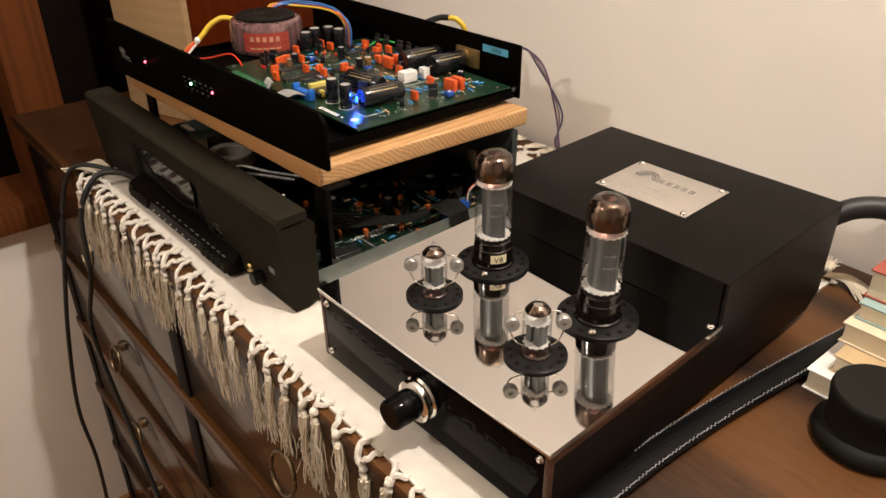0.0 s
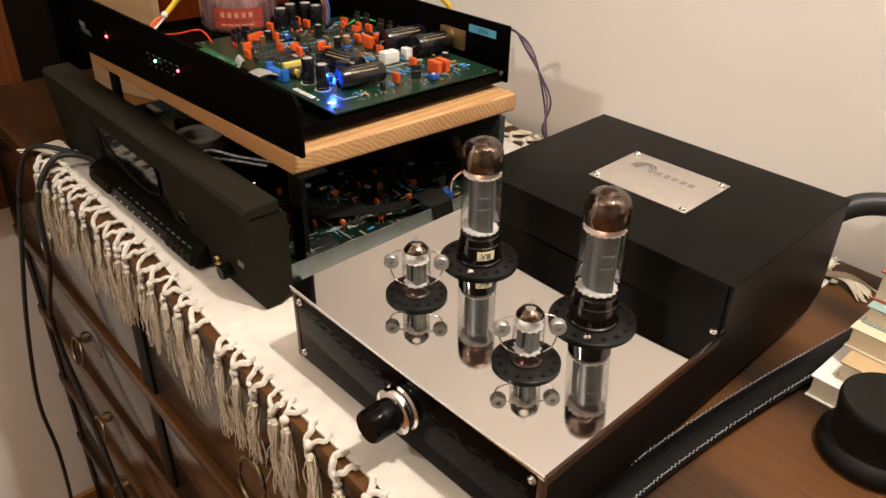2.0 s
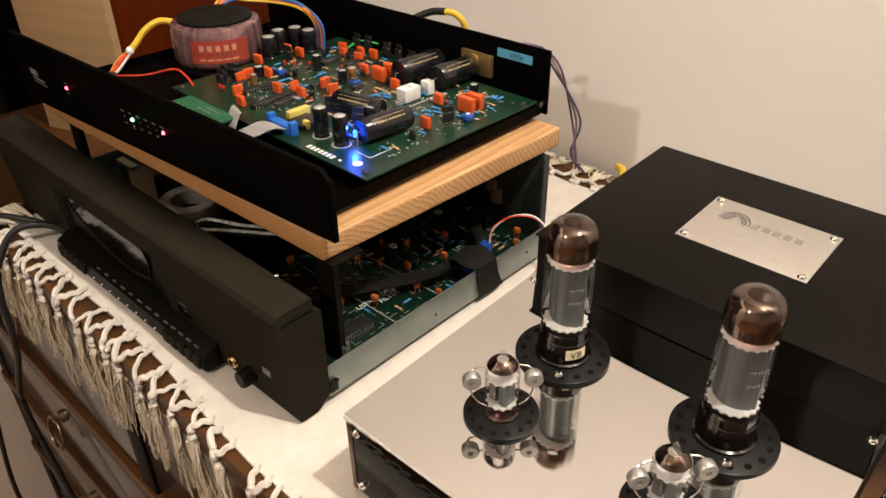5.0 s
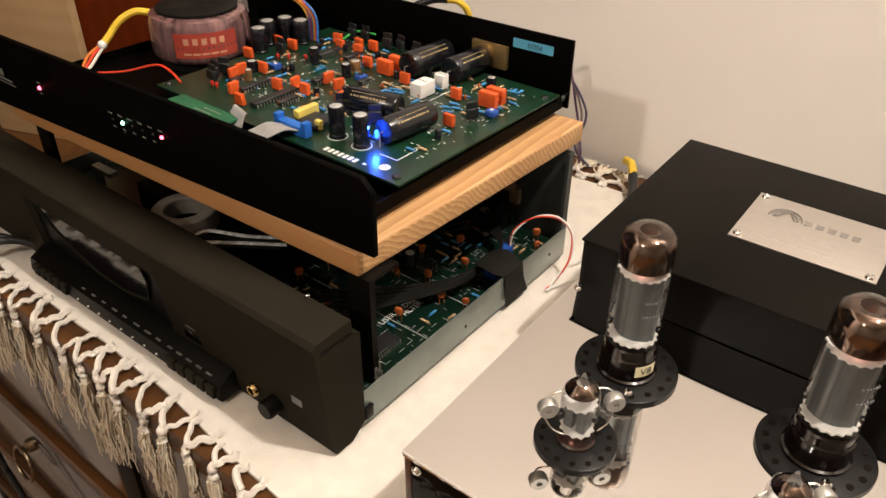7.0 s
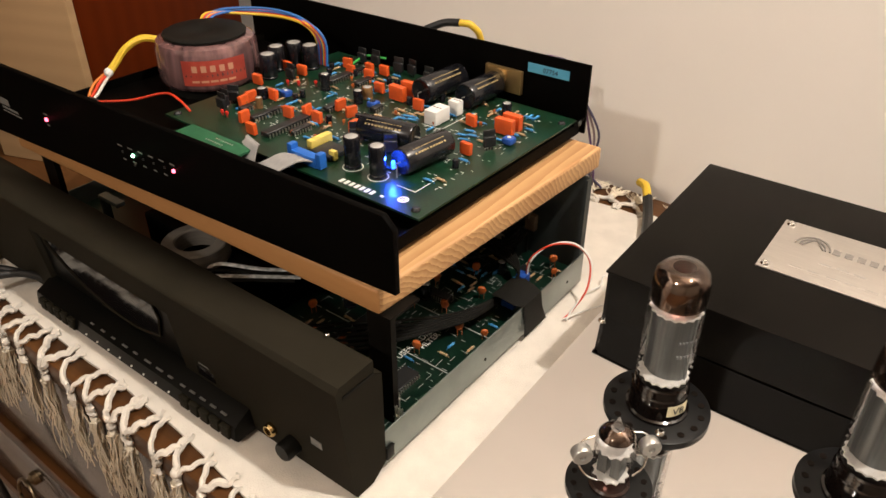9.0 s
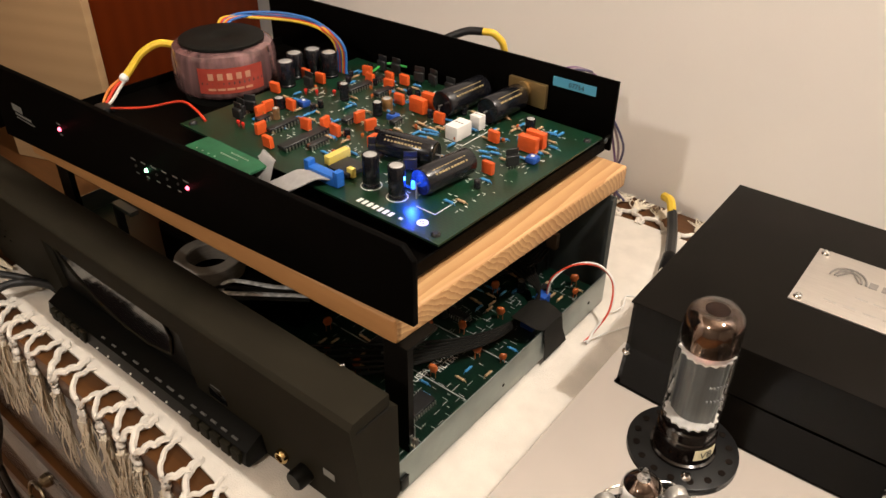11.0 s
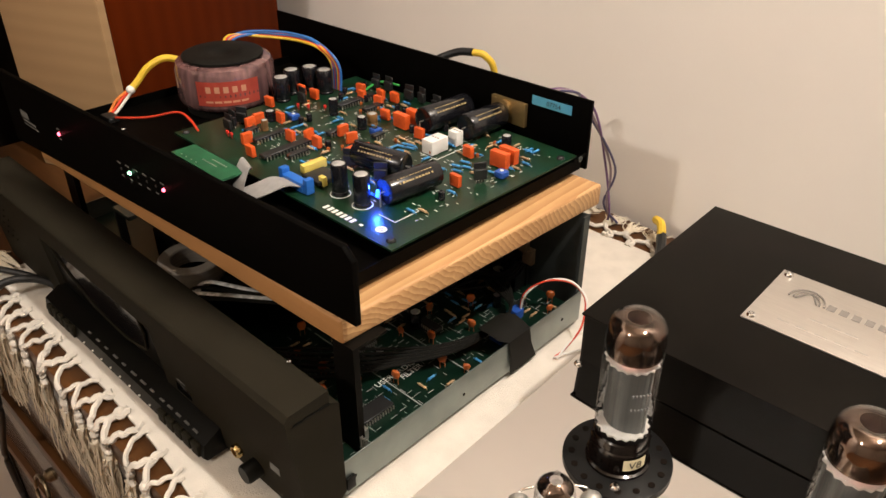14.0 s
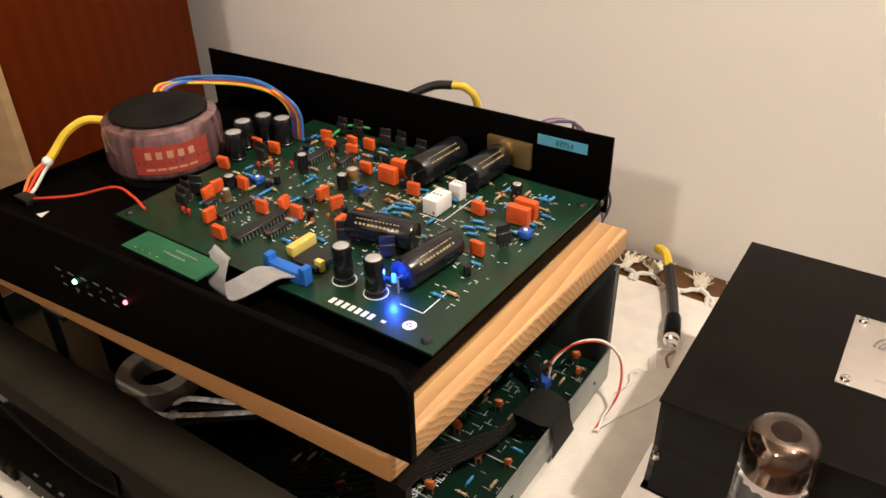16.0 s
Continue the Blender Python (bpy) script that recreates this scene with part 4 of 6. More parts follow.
# emblem on the name plate: an arch over a point, with a row of plain blocks
bm = B()
zt = BOXTOP + 0.0014
for r in (0.0115, 0.0085):
    arc = [(-0.285 + r * math.cos(a), 0.609 + 1.15 * r * math.sin(a), zt + 0.0003) for a in [math.pi * i / 16 for i in range(17)]]
    tube(bm, arc, 0.0007, 6)
tube(bm, [(-0.292, 0.609, zt + 0.0003), (-0.285, 0.621, zt + 0.0003), (-0.278, 0.609, zt + 0.0003)], 0.0007, 6)
part("emblem", bm, GREY_INK, plate, "etched arch emblem")
bars(plate, "lettering_blocks", GREY_INK, [(-0.272 + 0.0080 * i, 0.6085, 0.0052, 0.0068) for i in range(5)], "z", zt)
bars(plate, "small_print", FAINT, [(-0.276 + 0.011 * i, 0.591, 0.008, 0.0015) for i in range(3)] + [(-0.292 + 0.012 * i, 0.5775, 0.008, 0.0012) for i in range(5)], "z", zt)

# paper sticker on one valve base
bm = B()
for i in range(8):
    a0, a1 = radians(-50 + i * 6), radians(-44 + i * 6)
    q = [(math.cos(a0), math.sin(a0)), (math.cos(a1), math.sin(a1))]
    vs = [bm.verts.new((-0.320 + 0.01735 * c, 0.439 + 0.01735 * s, PLATE + z)) for (c, s), z in ((q[0], 0.0095), (q[1], 0.0095), (q[1], 0.0178), (q[0], 0.0178))]
    bm.faces.new(vs)
bmesh.ops.remove_doubles(bm, verts=bm.verts, dist=1e-6)
sticker = part("sticker", bm, material("cream_sticker", (0.72, 0.64, 0.42), 0.6, vary=0.05), V1, "cream paper sticker")
me = text_mesh("V8", 0.0075, BLACK_INK, 0.00005, "CENTER")
a = radians(-27)
ob = piece("lettering", me, V1, (-0.320 + 0.0176 * math.cos(a), 0.439 + 0.0176 * math.sin(a), PLATE + 0.0110), (90, 0, 63))
# printing on the valve glass
for v, (vx, vy) in ((V1, (-0.320, 0.439)), (V2, (-0.2065, 0.444))):
    bm = B()
    for zz in (0.054, 0.064):
        for i in range(6):
            a = radians(-52 + i * 7)
            box(bm, vx + 0.01615 * math.cos(a) - 0.0004, vx + 0.01615 * math.cos(a) + 0.0004, vy + 0.01615 * math.sin(a) - 0.0004, vy + 0.01615 * math.sin(a) + 0.0004, PLATE + zz, PLATE + zz + 0.0014)
    part("printing", bm, material("grey_print", (0.16, 0.16, 0.165), 0.6), v)

# ---- front of the player ----
bm = B()
prism(bm, [(face_y(RZ1) + 0.005, RZ1 + 0.003), (face_y(RZ1) + 0.007, RZ1 + 0.003), (face_y(RZ0) + 0.007, RZ0 - 0.003), (face_y(RZ0) + 0.005, RZ0 - 0.003)], 0, RX0 - 0.003, RX1 + 0.003)
part("display_recess", bm, M["charcoal_dark"], pfront, "darker recess")
bm = B()
# the window's lower edge sweeps down in a curve
curve = [(-0.800, 0.924), (-0.650, 0.924), (-0.648, 0.910), (-0.656, 0.889), (-0.690, 0.8805), (-0.725, 0.882), (-0.755, 0.890), (-0.780, 0.903), (-0.796, 0.916)]
lo = [bm.verts.new((x, face_y(z) + 0.0035, z)) for x, z in curve]
hi = [bm.verts.new((x, face_y(z) + 0.0052, z)) for x, z in curve]
bm.faces.new(lo)
bm.faces.new(hi[::-1])
for i in range(len(curve)):
    j = (i + 1) % len(curve)
    bm.faces.new((lo[i], hi[i], hi[j], lo[j]))
part("display", bm, M["display"], pfront, "glossy dark display window")
bm = B()
rim = [(x, face_y(z) + 0.003, z) for x, z in curve + curve[:1]]
tube(bm, rim, 0.0009, 6)
part("display_rim", bm, M["charcoal"], pfront)
# small fittings of the front
bm = B()
lathe(bm, [(0, 0), (0.0016, 0), (0.0016, 0.0025), (0.0010, 0.0032), (0, 0.0033)], 12, Matrix.Translation((-0.4965, 0.3350, 0.9543)))
part("locating_peg", bm, M["chrome"], pfront, "bright locating peg on the rim")
bm = B()
box(bm, PX1 - 0.0014, PX1 + 0.0012, 0.3432, 0.3505, 0.8615, 0.8725, 0.0008)
part("rail_clip", bm, M["charcoal_dark"], pfront, "black plastic clip at the rail")
bm = B()
for i in range(3):
    for j in range(4):
        ball(bm, (-0.912 + 0.011 * i, face_y(0.925 - 0.011 * j) - 0.0002, 0.925 - 0.011 * j), 0.0010, 6)
tagged(part("dimples", bm, M["charcoal_dark"], pfront), kind="stuff")
# button ledge
LIPX0, LIPX1 = -0.815, -0.556
bm = B()
prism(bm, [(0.2945, 0.858), (0.297, 0.8545), (0.318, 0.8545), (0.318, 0.876), (0.3095, 0.876), (0.2965, 0.869)], 0, LIPX0, LIPX1, 0.0008)
lip = part("button_ledge", bm, M["charcoal_dark"], pfront, "dark ledge with a row of buttons")
for x0, n, w in ((-0.806, 5, 0.0085), (-0.615, 5, 0.0092)):
    for i in range(n):
        bm = B()
        x = x0 + i * (w + 0.0022)
        box(bm, x, x + w, 0.2928, 0.2975, 0.8575, 0.8680, 0.0008)
        part("button", bm, M["charcoal"], lip)
bm = B()
for i in range(8):
    ball(bm, (-0.738 + i * 0.0155, 0.2943, 0.8615), 0.0009, 8)
tagged(part("marks", bm, WHITE_INK, lip), kind="stuff")
bm = B()
for i in range(9):
    x = -0.735 + i * 0.0145
    box(bm, x, x + rng.uniform(0.004, 0.008), 0.2985, 0.3000, 0.8715, 0.8722)
for i in range(4):
    x = -0.608 + i * 0.0115
    box(bm, x, x + 0.006, 0.2985, 0.3000, 0.8715, 0.8724)
tagged(part("faint_print", bm, DIM_INK, lip), kind="stuff")
bm = B()
box(bm, -0.609, -0.590, face_y(0.885) - 0.0004, face_y(0.885) + 0.002, 0.8805, 0.8895, 0.0006)
part("badge", bm, M["gloss_black"], pfront, "small black badge")
bars(pfront, "small_print", DIM_INK, [(-0.605, 0.8925, 0.011, 0.0012), (-0.493, 0.8855, 0.010, 0.006)], "y", lambda u: face_y(0.89) - 0.0001)
bm = B()
lathe(bm, [(0.003, 0), (0.0052, 0), (0.0052, 0.003), (0.0043, 0.0042), (0.0032, 0.0042), (0.003, 0)], 20, pose(-0.534, face_y(0.8715) - 0.0005, 0.8715, 90, 0, 0))
part("headphone_socket", bm, material("brass", (0.75, 0.55, 0.25), 0.2, 1.0), pfront, "gold headphone socket")
bm = B()
lathe(bm, [(0, 0), (0.0072, 0), (0.0072, 0.010), (0.0062, 0.0115), (0, 0.0115)], 24, pose(-0.513, face_y(0.8705), 0.8705, 90, 0, 0))
part("level_knob", bm, M["charcoal_dark"], pfront, "small round level knob")
bm = B()
box(bm, PX1 - 0.001, PX1 + 0.0004, 0.309, 0.336, 0.9435, 0.9455)
part("end_seam", bm, M["charcoal_dark"], pfront, "dark seam along the end")

# ---- inside the player ----
GREEN = material("board_green_light", (0.02, 0.11, 0.05), 0.35, vary=0.2, scale=100)
CHIP = material("chip_black", (0.014, 0.014, 0.014), 0.4, vary=0.2, scale=90)
TIN = material("tinned_pins", (0.62, 0.60, 0.55), 0.3, 0.9, vary=0.1, scale=300)
ORANGE = material("orange_film_capacitor", (0.66, 0.095, 0.018), 0.32, vary=0.12, scale=150, random_tone=0.1)
AMBER = material("amber_disc", (0.42, 0.10, 0.02), 0.4, vary=0.15, scale=150)
BLUE = material("blue_resistor", (0.05, 0.24, 0.50), 0.4, vary=0.15, scale=400, random_tone=0.2)
TAN = material("tan_resistor", (0.42, 0.28, 0.15), 0.5, vary=0.2, scale=400, random_tone=0.2)
TRIM = material("trimmer_blue", (0.02, 0.08, 0.36), 0.35, vary=0.1, scale=200)
RED = material("red_bead", (0.55, 0.03, 0.02), 0.3, vary=0.1, scale=200)
CAN = material("sleeve_black", (0.008, 0.008, 0.010), 0.22, vary=0.2, scale=100)
LID = material("aluminium_lid", (0.62, 0.62, 0.60), 0.35, 0.6, vary=0.1, scale=200)


def dip(x, y, z, length, width, parent, along="y", legs=8):
    bm = B()
    hl, hw = length / 2, width / 2
    if along == "y":
        box(bm, x - hw, x + hw, y - hl, y + hl, z + 0.0012, z + 0.0045, 0.0004, 1)
    else:
        box(bm, x - hl, x + hl, y - hw, y + hw, z + 0.0012, z + 0.0045, 0.0004, 1)
    c = part("chip", bm, CHIP, parent, "black integrated circuit")
    bm = B()
    for i in range(legs):
        o = -hl + length * (i + 0.5) / legs
        for s in (-1, 1):
            px, py = (x + s * (hw + 0.0007), y + o) if along == "y" else (x + o, y + s * (hw + 0.0007))
            box(bm, px - 0.00045, px + 0.00045, py - 0.00045, py + 0.00045, z, z + 0.0032)
    tagged(part("pin_row", bm, TIN, c), kind="stuff")
    return c


PZ = 0.8696
for x, y, ln, w, al, n in ((-0.495, 0.395, 0.036, 0.014, "y", 14), (-0.512, 0.372, 0.012, 0.008, "x", 5), (-0.560, 0.44, 0.030, 0.014, "y", 14), (-0.535, 0.50, 0.020, 0.008, "x", 8),
                            (-0.50, 0.575, 0.012, 0.007, "y", 4), (-0.60, 0.38, 0.02, 0.008, "x", 8), (-0.62, 0.52, 0.036, 0.014, "x", 14), (-0.70, 0.47, 0.03, 0.014, "y", 12)):
    dip(x, y, PZ, ln, w, ppcb, al, n)


def bead_mesh(name, mat, r, h, squash=0.45):
    bm = B()
    lathe(bm, [(0, h), (r * 0.6, h + r * 0.15), (r, h + r), (r * 0.75, h + 1.8 * r), (0, h + 2.1 * r)], 14)
    for v in bm.verts:
        v.co.y *= squash
    for s in (-1, 1):
        tube(bm, [(s * r * 0.5, 0, 0), (s * r * 0.5, 0, h + r * 0.3)], 0.00025, 5)
    return mesh_of(name, bm, mat)


DISC = bead_mesh("disc_capacitor", AMBER, 0.0032, 0.003)
for x, y, rz in ((-0.515, 0.455, 20), (-0.545, 0.425, 70), (-0.545, 0.475, 10), (-0.475, 0.478, 40), (-0.475, 0.585, 60), (-0.57, 0.50, 0), (-0.60, 0.45, 30), (-0.585, 0.40, 80), (-0.64, 0.42, 10)):
    piece("disc_capacitor", DISC, ppcb, (x, y, PZ), (0, 0, rz))
bm = B()
box(bm, -0.489, -0.477, 0.522, 0.533, PZ, PZ + 0.012, 0.0006)
part("trimmer", bm, TRIM, ppcb, "blue square trimmer")
bm = B()
box(bm, -0.497, -0.488, 0.556, 0.566, PZ, PZ + 0.009, 0.0006)
part("trimmer", bm, TRIM, ppcb, "blue square trimmer")
RES = {}
for nm, mat in (("blue", BLUE), ("tan", TAN)):
    bm = B()
    lathe(bm, [(0, -0.0034), (0.0008, -0.0034), (0.00125, -0.0028), (0.0010, -0.0018), (0.0010, 0.0018), (0.00125, 0.0028), (0.0008, 0.0034), (0, 0.0034)], 10, pose(0, 0, 0.0014, 0, 90, 0))
    tube(bm, [(-0.0052, 0, 0), (-0.0050, 0, 0.0014), (0.0050, 0, 0.0014), (0.0052, 0, 0)], 0.0003, 5)
    RES[nm] = mesh_of("resistor", bm, mat)
for i in range(70):
    x, y = rng.uniform(-0.60, -0.475), rng.uniform(0.36, 0.60)
    piece("resistor", RES[rng.choice(("tan", "tan", "blue"))], ppcb, (x, y, PZ), (0, 0, rng.choice((0, 90))))
bm = B()
for i in range(460):
    x, y = rng.uniform(-0.62, -0.470), rng.uniform(0.355, 0.60)
    w, h = (rng.uniform(0.002, 0.007), 0.0005) if rng.random() < 0.5 else (0.0005, rng.uniform(0.002, 0.007))
    box(bm, x, x + w, y, y + h, PZ, PZ + 0.00015)
for x, y, w, h in ((-0.60, 0.428, 0.13, 0.001), (-0.60, 0.480, 0.13, 0.001), (-0.52, 0.36, 0.001, 0.05)):
    box(bm, x, x + w, y, y + h, PZ, PZ + 0.00015)
tagged(part("silk_screen", bm, SHADED_INK, ppcb, "white printed outlines"), kind="stuff")
for word, x, y in (("DIGITAL", -0.512, 0.447), ("FILTER", -0.505, 0.439), ("USER PR", -0.512, 0.419)):
    me = text_mesh(word, 0.0075, WHITE_INK)
    piece("lettering", me, ppcb, (x, y, PZ + 0.0001), (0, 0, 90))
# looped black loom and tape across the boards
for k in range(6):
    bm = B()
    o = k * 0.0055
    p = [(-0.60, 0.36 + o, 0.878), (-0.545, 0.39 + o, 0.880 + 0.002 * k), (-0.505, 0.44 + o, 0.885), (-0.485, 0.49 + o * 0.5, 0.884 + 0.001 * k), (-0.49, 0.55, 0.886), (-0.53, 0.59 - o, 0.89)]
    tube(bm, smooth_path(p, 6), 0.0013, 7)
    part("wire", bm, M["rubber"], player, "thin black wire")
bm = B()
pts = [(-0.486, 0.893), (-0.476, 0.8945), (-0.4665, 0.890), (-0.4605, 0.8875), (-0.4598, 0.872), (-0.4588, 0.856)]
rows = []
for i, (x, z) in enumerate(pts):
    w = 0.014 + 0.003 * math.sin(i * 1.3)
    rows.append([(x, 0.5165 - w + 0.002 * i, z), (x, 0.5165 + w + 0.003 * i, z)])
top = [[bm.verts.new(p) for p in r] for r in rows]
bot = [[bm.verts.new((p[0] + 0.0003, p[1], p[2] + 0.0005)) for p in r] for r in rows]
for a, b in zip(top, top[1:]):
    bm.faces.new((a[0], a[1], b[1], b[0]))
for a, b in zip(bot, bot[1:]):
    bm.faces.new((a[0], b[0], b[1], a[1]))
part("tape_strip", bm, M["rubber"], player, "strip of black fabric tape stuck over the rail")
# dark discs on the rail, coloured as the shade of its holes
for x, y, z in ((-0.4616, 0.352, 0.868), (-0.4616, 0.585, 0.870), (-0.4616, 0.46, 0.868)):
    bm = B()
    lathe(bm, [(0, 0.0004), (0.0014, 0.0004), (0.0014, 0), (0, 0)], 10, pose(x, y, z, 0, 90, 0))
    part("rail_hole", bm, M["dark_edge"], player)
# red-and-white twisted pair that leaves the player over its rail
for col, o in (((0.6, 0.06, 0.03), 0.0), ((0.75, 0.73, 0.68), 0.0014)):
    bm = B()
    p = [(-0.490, 0.563, 0.872), (-0.489 + o, 0.566, 0.893), (-0.478, 0.580 + o, 0.904), (-0.462, 0.594, 0.903 + o), (-0.448 + o, 0.596, 0.892), (-0.442, 0.585 + o, 0.872), (-0.446, 0.570, 0.856 + o), (-0.447 + 2 * o, 0.556, 0.854)]
    tube(bm, smooth_path(p, 8), 0.0009, 7)
    part("wire", bm, material("wire_sleeve", col, 0.4), player, "thin coloured hook-up wire")
# disc mechanism, dark under the board
bm = B()
box(bm, -0.80, -0.62, 0.40, 0.56, 0.875, 0.905, 0.003)
box(bm, -0.78, -0.64, 0.39, 0.40, 0.875, 0.915, 0.002)
part("disc_mechanism", bm, M["rack_black"], player, "black disc mechanism")
bm = B()
box(bm, -0.845, -0.815, 0.385, 0.393, 0.910, 0.914)
box(bm, -0.845, -0.842, 0.385, 0.393, 0.87, 0.910)
part("metal_tab", bm, M["zinc"], player)
bm = B()
box(bm, -0.625, -0.575, 0.560, 0.605, 0.8705, 0.915, 0.002)
part("mains_transformer", bm, material("dark_transformer", (0.030, 0.020, 0.014), 0.5, vary=0.2), player, "dark brown mains transformer")
TALL_DISC = bead_mesh("disc_capacitor", AMBER, 0.0040, 0.0050, 0.5)
for x, y, rz in ((-0.506, 0.432, 15), (-0.493, 0.470, 60), (-0.535, 0.385, 30), (-0.553, 0.400, 75), (-0.525, 0.412, 0), (-0.565, 0.465, 40), (-0.520, 0.485, 10), (-0.548, 0.512, 80), (-0.507, 0.520, 25), (-0.530, 0.545, 50), (-0.580, 0.530, 5), (-0.484, 0.598, 35), (-0.605, 0.420, 65), (-0.575, 0.372, 20)):
    piece("disc_capacitor", TALL_DISC, ppcb, (x, y, PZ), (rng.uniform(-12, 12), 0, rz))
for x, y, r, h in ((-0.532, 0.440, 0.0040, 0.013), (-0.545, 0.492, 0.0050, 0.016), (-0.515, 0.562, 0.0040, 0.012), (-0.533, 0.585, 0.0060, 0.020), (-0.552, 0.560, 0.0060, 0.020), (-0.588, 0.445, 0.0050, 0.015), (-0.590, 0.490, 0.0050, 0.015), (-0.492, 0.545, 0.0030, 0.009)):
    bm = B()
    lathe(bm, [(0, 0.0004), (r, 0.0004), (r, 0.002), (r * 0.93, 0.0026), (r, 0.0033), (r, h - 0.0006), (r * 0.94, h), (0, h)], 20, Matrix.Translation((x, y, PZ)))
    c = part("electrolytic_capacitor", bm, CAN, ppcb, "black electrolytic capacitor")
    bm = B()
    lathe(bm, [(0, h + 0.0003), (r * 0.75, h + 0.0003), (r * 0.8, h), (0, h)], 18, Matrix.Translation((x, y, PZ)))
    part("lid", bm, LID, c, "grey metal lid")
bm = B()
box(bm, -0.489, -0.478, 0.376, 0.380, PZ, PZ + 0.0095, 0.0015)
part("crystal", bm, TIN, ppcb, "bright metal crystal can")
bm = B()
for i in range(3):
    box(bm, -0.4668 - 0.0024 * i, -0.4660 - 0.0024 * i, 0.366, 0.3685, PZ, PZ + 0.016)
box(bm, -0.473, -0.4655, 0.366, 0.3685, PZ + 0.006, PZ + 0.0075)
part("wire_clip", bm, TIN, ppcb, "bright wire clip")
bm = B()
box(bm, -0.561, -0.515, 0.604, 0.606, PZ, PZ + 0.030)
sink = part("heat_sink", bm, CHIP, player, "black finned heat sink")
for i in range(9):
    bm = B()
    box(bm, -0.560 + 0.0052 * i, -0.5585 + 0.0052 * i, 0.590, 0.6039, PZ, PZ + 0.030)
    part("fin", bm, CHIP, sink)
bm = B()
box(bm, -0.510, -0.500, 0.588, 0.594, 0.905, 0.920, 0.001)
box(bm, -0.513, -0.505, 0.586, 0.592, 0.917, 0.928, 0.001)
part("plug", bm, material("yellowed_plug", (0.15, 0.105, 0.065), 0.5, vary=0.15, scale=90), player, "yellowed wiring plug")
for k in range(4):
    bm = B()
    p = [(-0.505 - 0.003 * k, 0.588, 0.905), (-0.512 - 0.004 * k, 0.578, 0.892), (-0.53 - 0.01 * k, 0.560, 0.884 + 0.002 * k), (-0.56, 0.53 - 0.006 * k, 0.880), (-0.60, 0.50, 0.878)]
    tube(bm, smooth_path(p, 6), 0.0012, 6)
    part("wire", bm, M["rubber"], player, "thin black wire")
# roll of grey ribbon; the shade it lies in is put into its tone
bm = B()
lathe(bm, [(0.016, 0.915), (0.0265, 0.915), (0.0265, 0.929), (0.0255, 0.930), (0.017, 0.930), (0.016, 0.929)], 40, Matrix.Translation((-0.688, 0.377, 0)), closed=True)
roll = part("tape_roll", bm, material("grey_tape_shaded", (0.17, 0.15, 0.125), 0.6, vary=0.2, scale=60, stretch=(1, 1, 12)), player, "grey roll of ribbon, darkened for the shade around it")
for k in range(4):
    bm = B()
    p = [(-0.684 + 0.010 * k, 0.352 + 0.002 * k, 0.916), (-0.655, 0.352 + 0.006 * k, 0.918 + 0.002 * k), (-0.625, 0.372 + 0.006 * k, 0.921), (-0.60, 0.40 + 0.006 * k, 0.915)]
    tube(bm, smooth_path(p, 6), 0.0024, 6, flat=0.3)
    part("ribbon_strand", bm, material("ribbon_white", (0.55, 0.55, 0.53), 0.5, vary=0.5, scale=250) if k % 2 else M["rubber"], roll)

# ---- converter front: lamps and markings ----
def led(name, x, z, colour, power, r, label):
    bm = B()
    lathe(bm, [(0, -0.001), (r, -0.001), (r, 0.0006), (r * 0.7, 0.0014), (0, 0.0017)], 16, pose(x, panel_y(x), z, 90, 0, 4.3))
    return part(name, bm, material(name, colour, 0.3, emit=colour, power=power), dfront, label)


led("power_led", -0.8035, 1.0135, (1.0, 0.10, 0.16), 6, 0.0017, "lit red power lamp")
led("status_led", -0.700, 1.0105, (0.35, 1.0, 0.55), 9, 0.0015, "lit green status lamp")
led("status_led", -0.656, 1.0108, (1.0, 0.10, 0.16), 7, 0.0015, "lit red status lamp")
bm = B()
for i in range(5):
    x = -0.7115 + i * 0.0114
    lathe(bm, [(0, 0), (0.0011, 0), (0.0009, 0.0008), (0, 0.001)], 10, pose(x, panel_y(x), 1.0107 if i not in (1, 5) else 1.003, 90, 0, 4.3))
part("dark_lamps", bm, CHIP, dfront, "unlit lamps")
bars(dfront, "small_print", DIM_INK, [(-0.716 + 0.0113 * i, 1.0150, 0.0058, 0.0011) for i in range(6)] + [(-0.713 + 0.0113 * i, 1.0045, 0.0042, 0.0010) for i in range(5)] + [(-0.806, 1.0175, 0.006, 0.001), (-0.805, 1.0085, 0.004, 0.001)], "y", panel_y)
bars(dfront, "badge", DIM_INK, [(-0.868, 1.013, 0.016, 0.006), (-0.866, 1.0095, 0.026, 0.0018), (-0.866, 1.0068, 0.030, 0.0008)], "y", panel_y)

# blue serial sticker on the rear panel
bm = B()
prism(bm, [(-0.549, 0.6373), (-0.509, 0.6385), (-0.509, 0.6389), (-0.549, 0.6377)], 2, 1.0265, 1.0345)
stick = part("serial_sticker", bm, material("blue_sticker", (0.10, 0.38, 0.55), 0.45, vary=0.08), drear, "pale blue sticker with printed digits")
piece("lettering", text_mesh("07754", 0.0058, BLACK_INK), stick, (-0.534, 0.6374, 1.0285), (90, 0, 1.7))
bm = B()
box(bm, -0.590, -0.552, 0.632, 0.636, 1.005, 1.026, 0.0006)
lathe(bm, [(0, 0), (0.007, 0), (0.007, 0.003), (0.004, 0.0035), (0.004, 0.001), (0, 0.001)], 20, pose(-0.574, 0.632, 1.018, 90, 0, 0))
part("socket_plate", bm, material("brass_plate", (0.36, 0.24, 0.10), 0.35, 0.8), drear, "brass output socket plate")

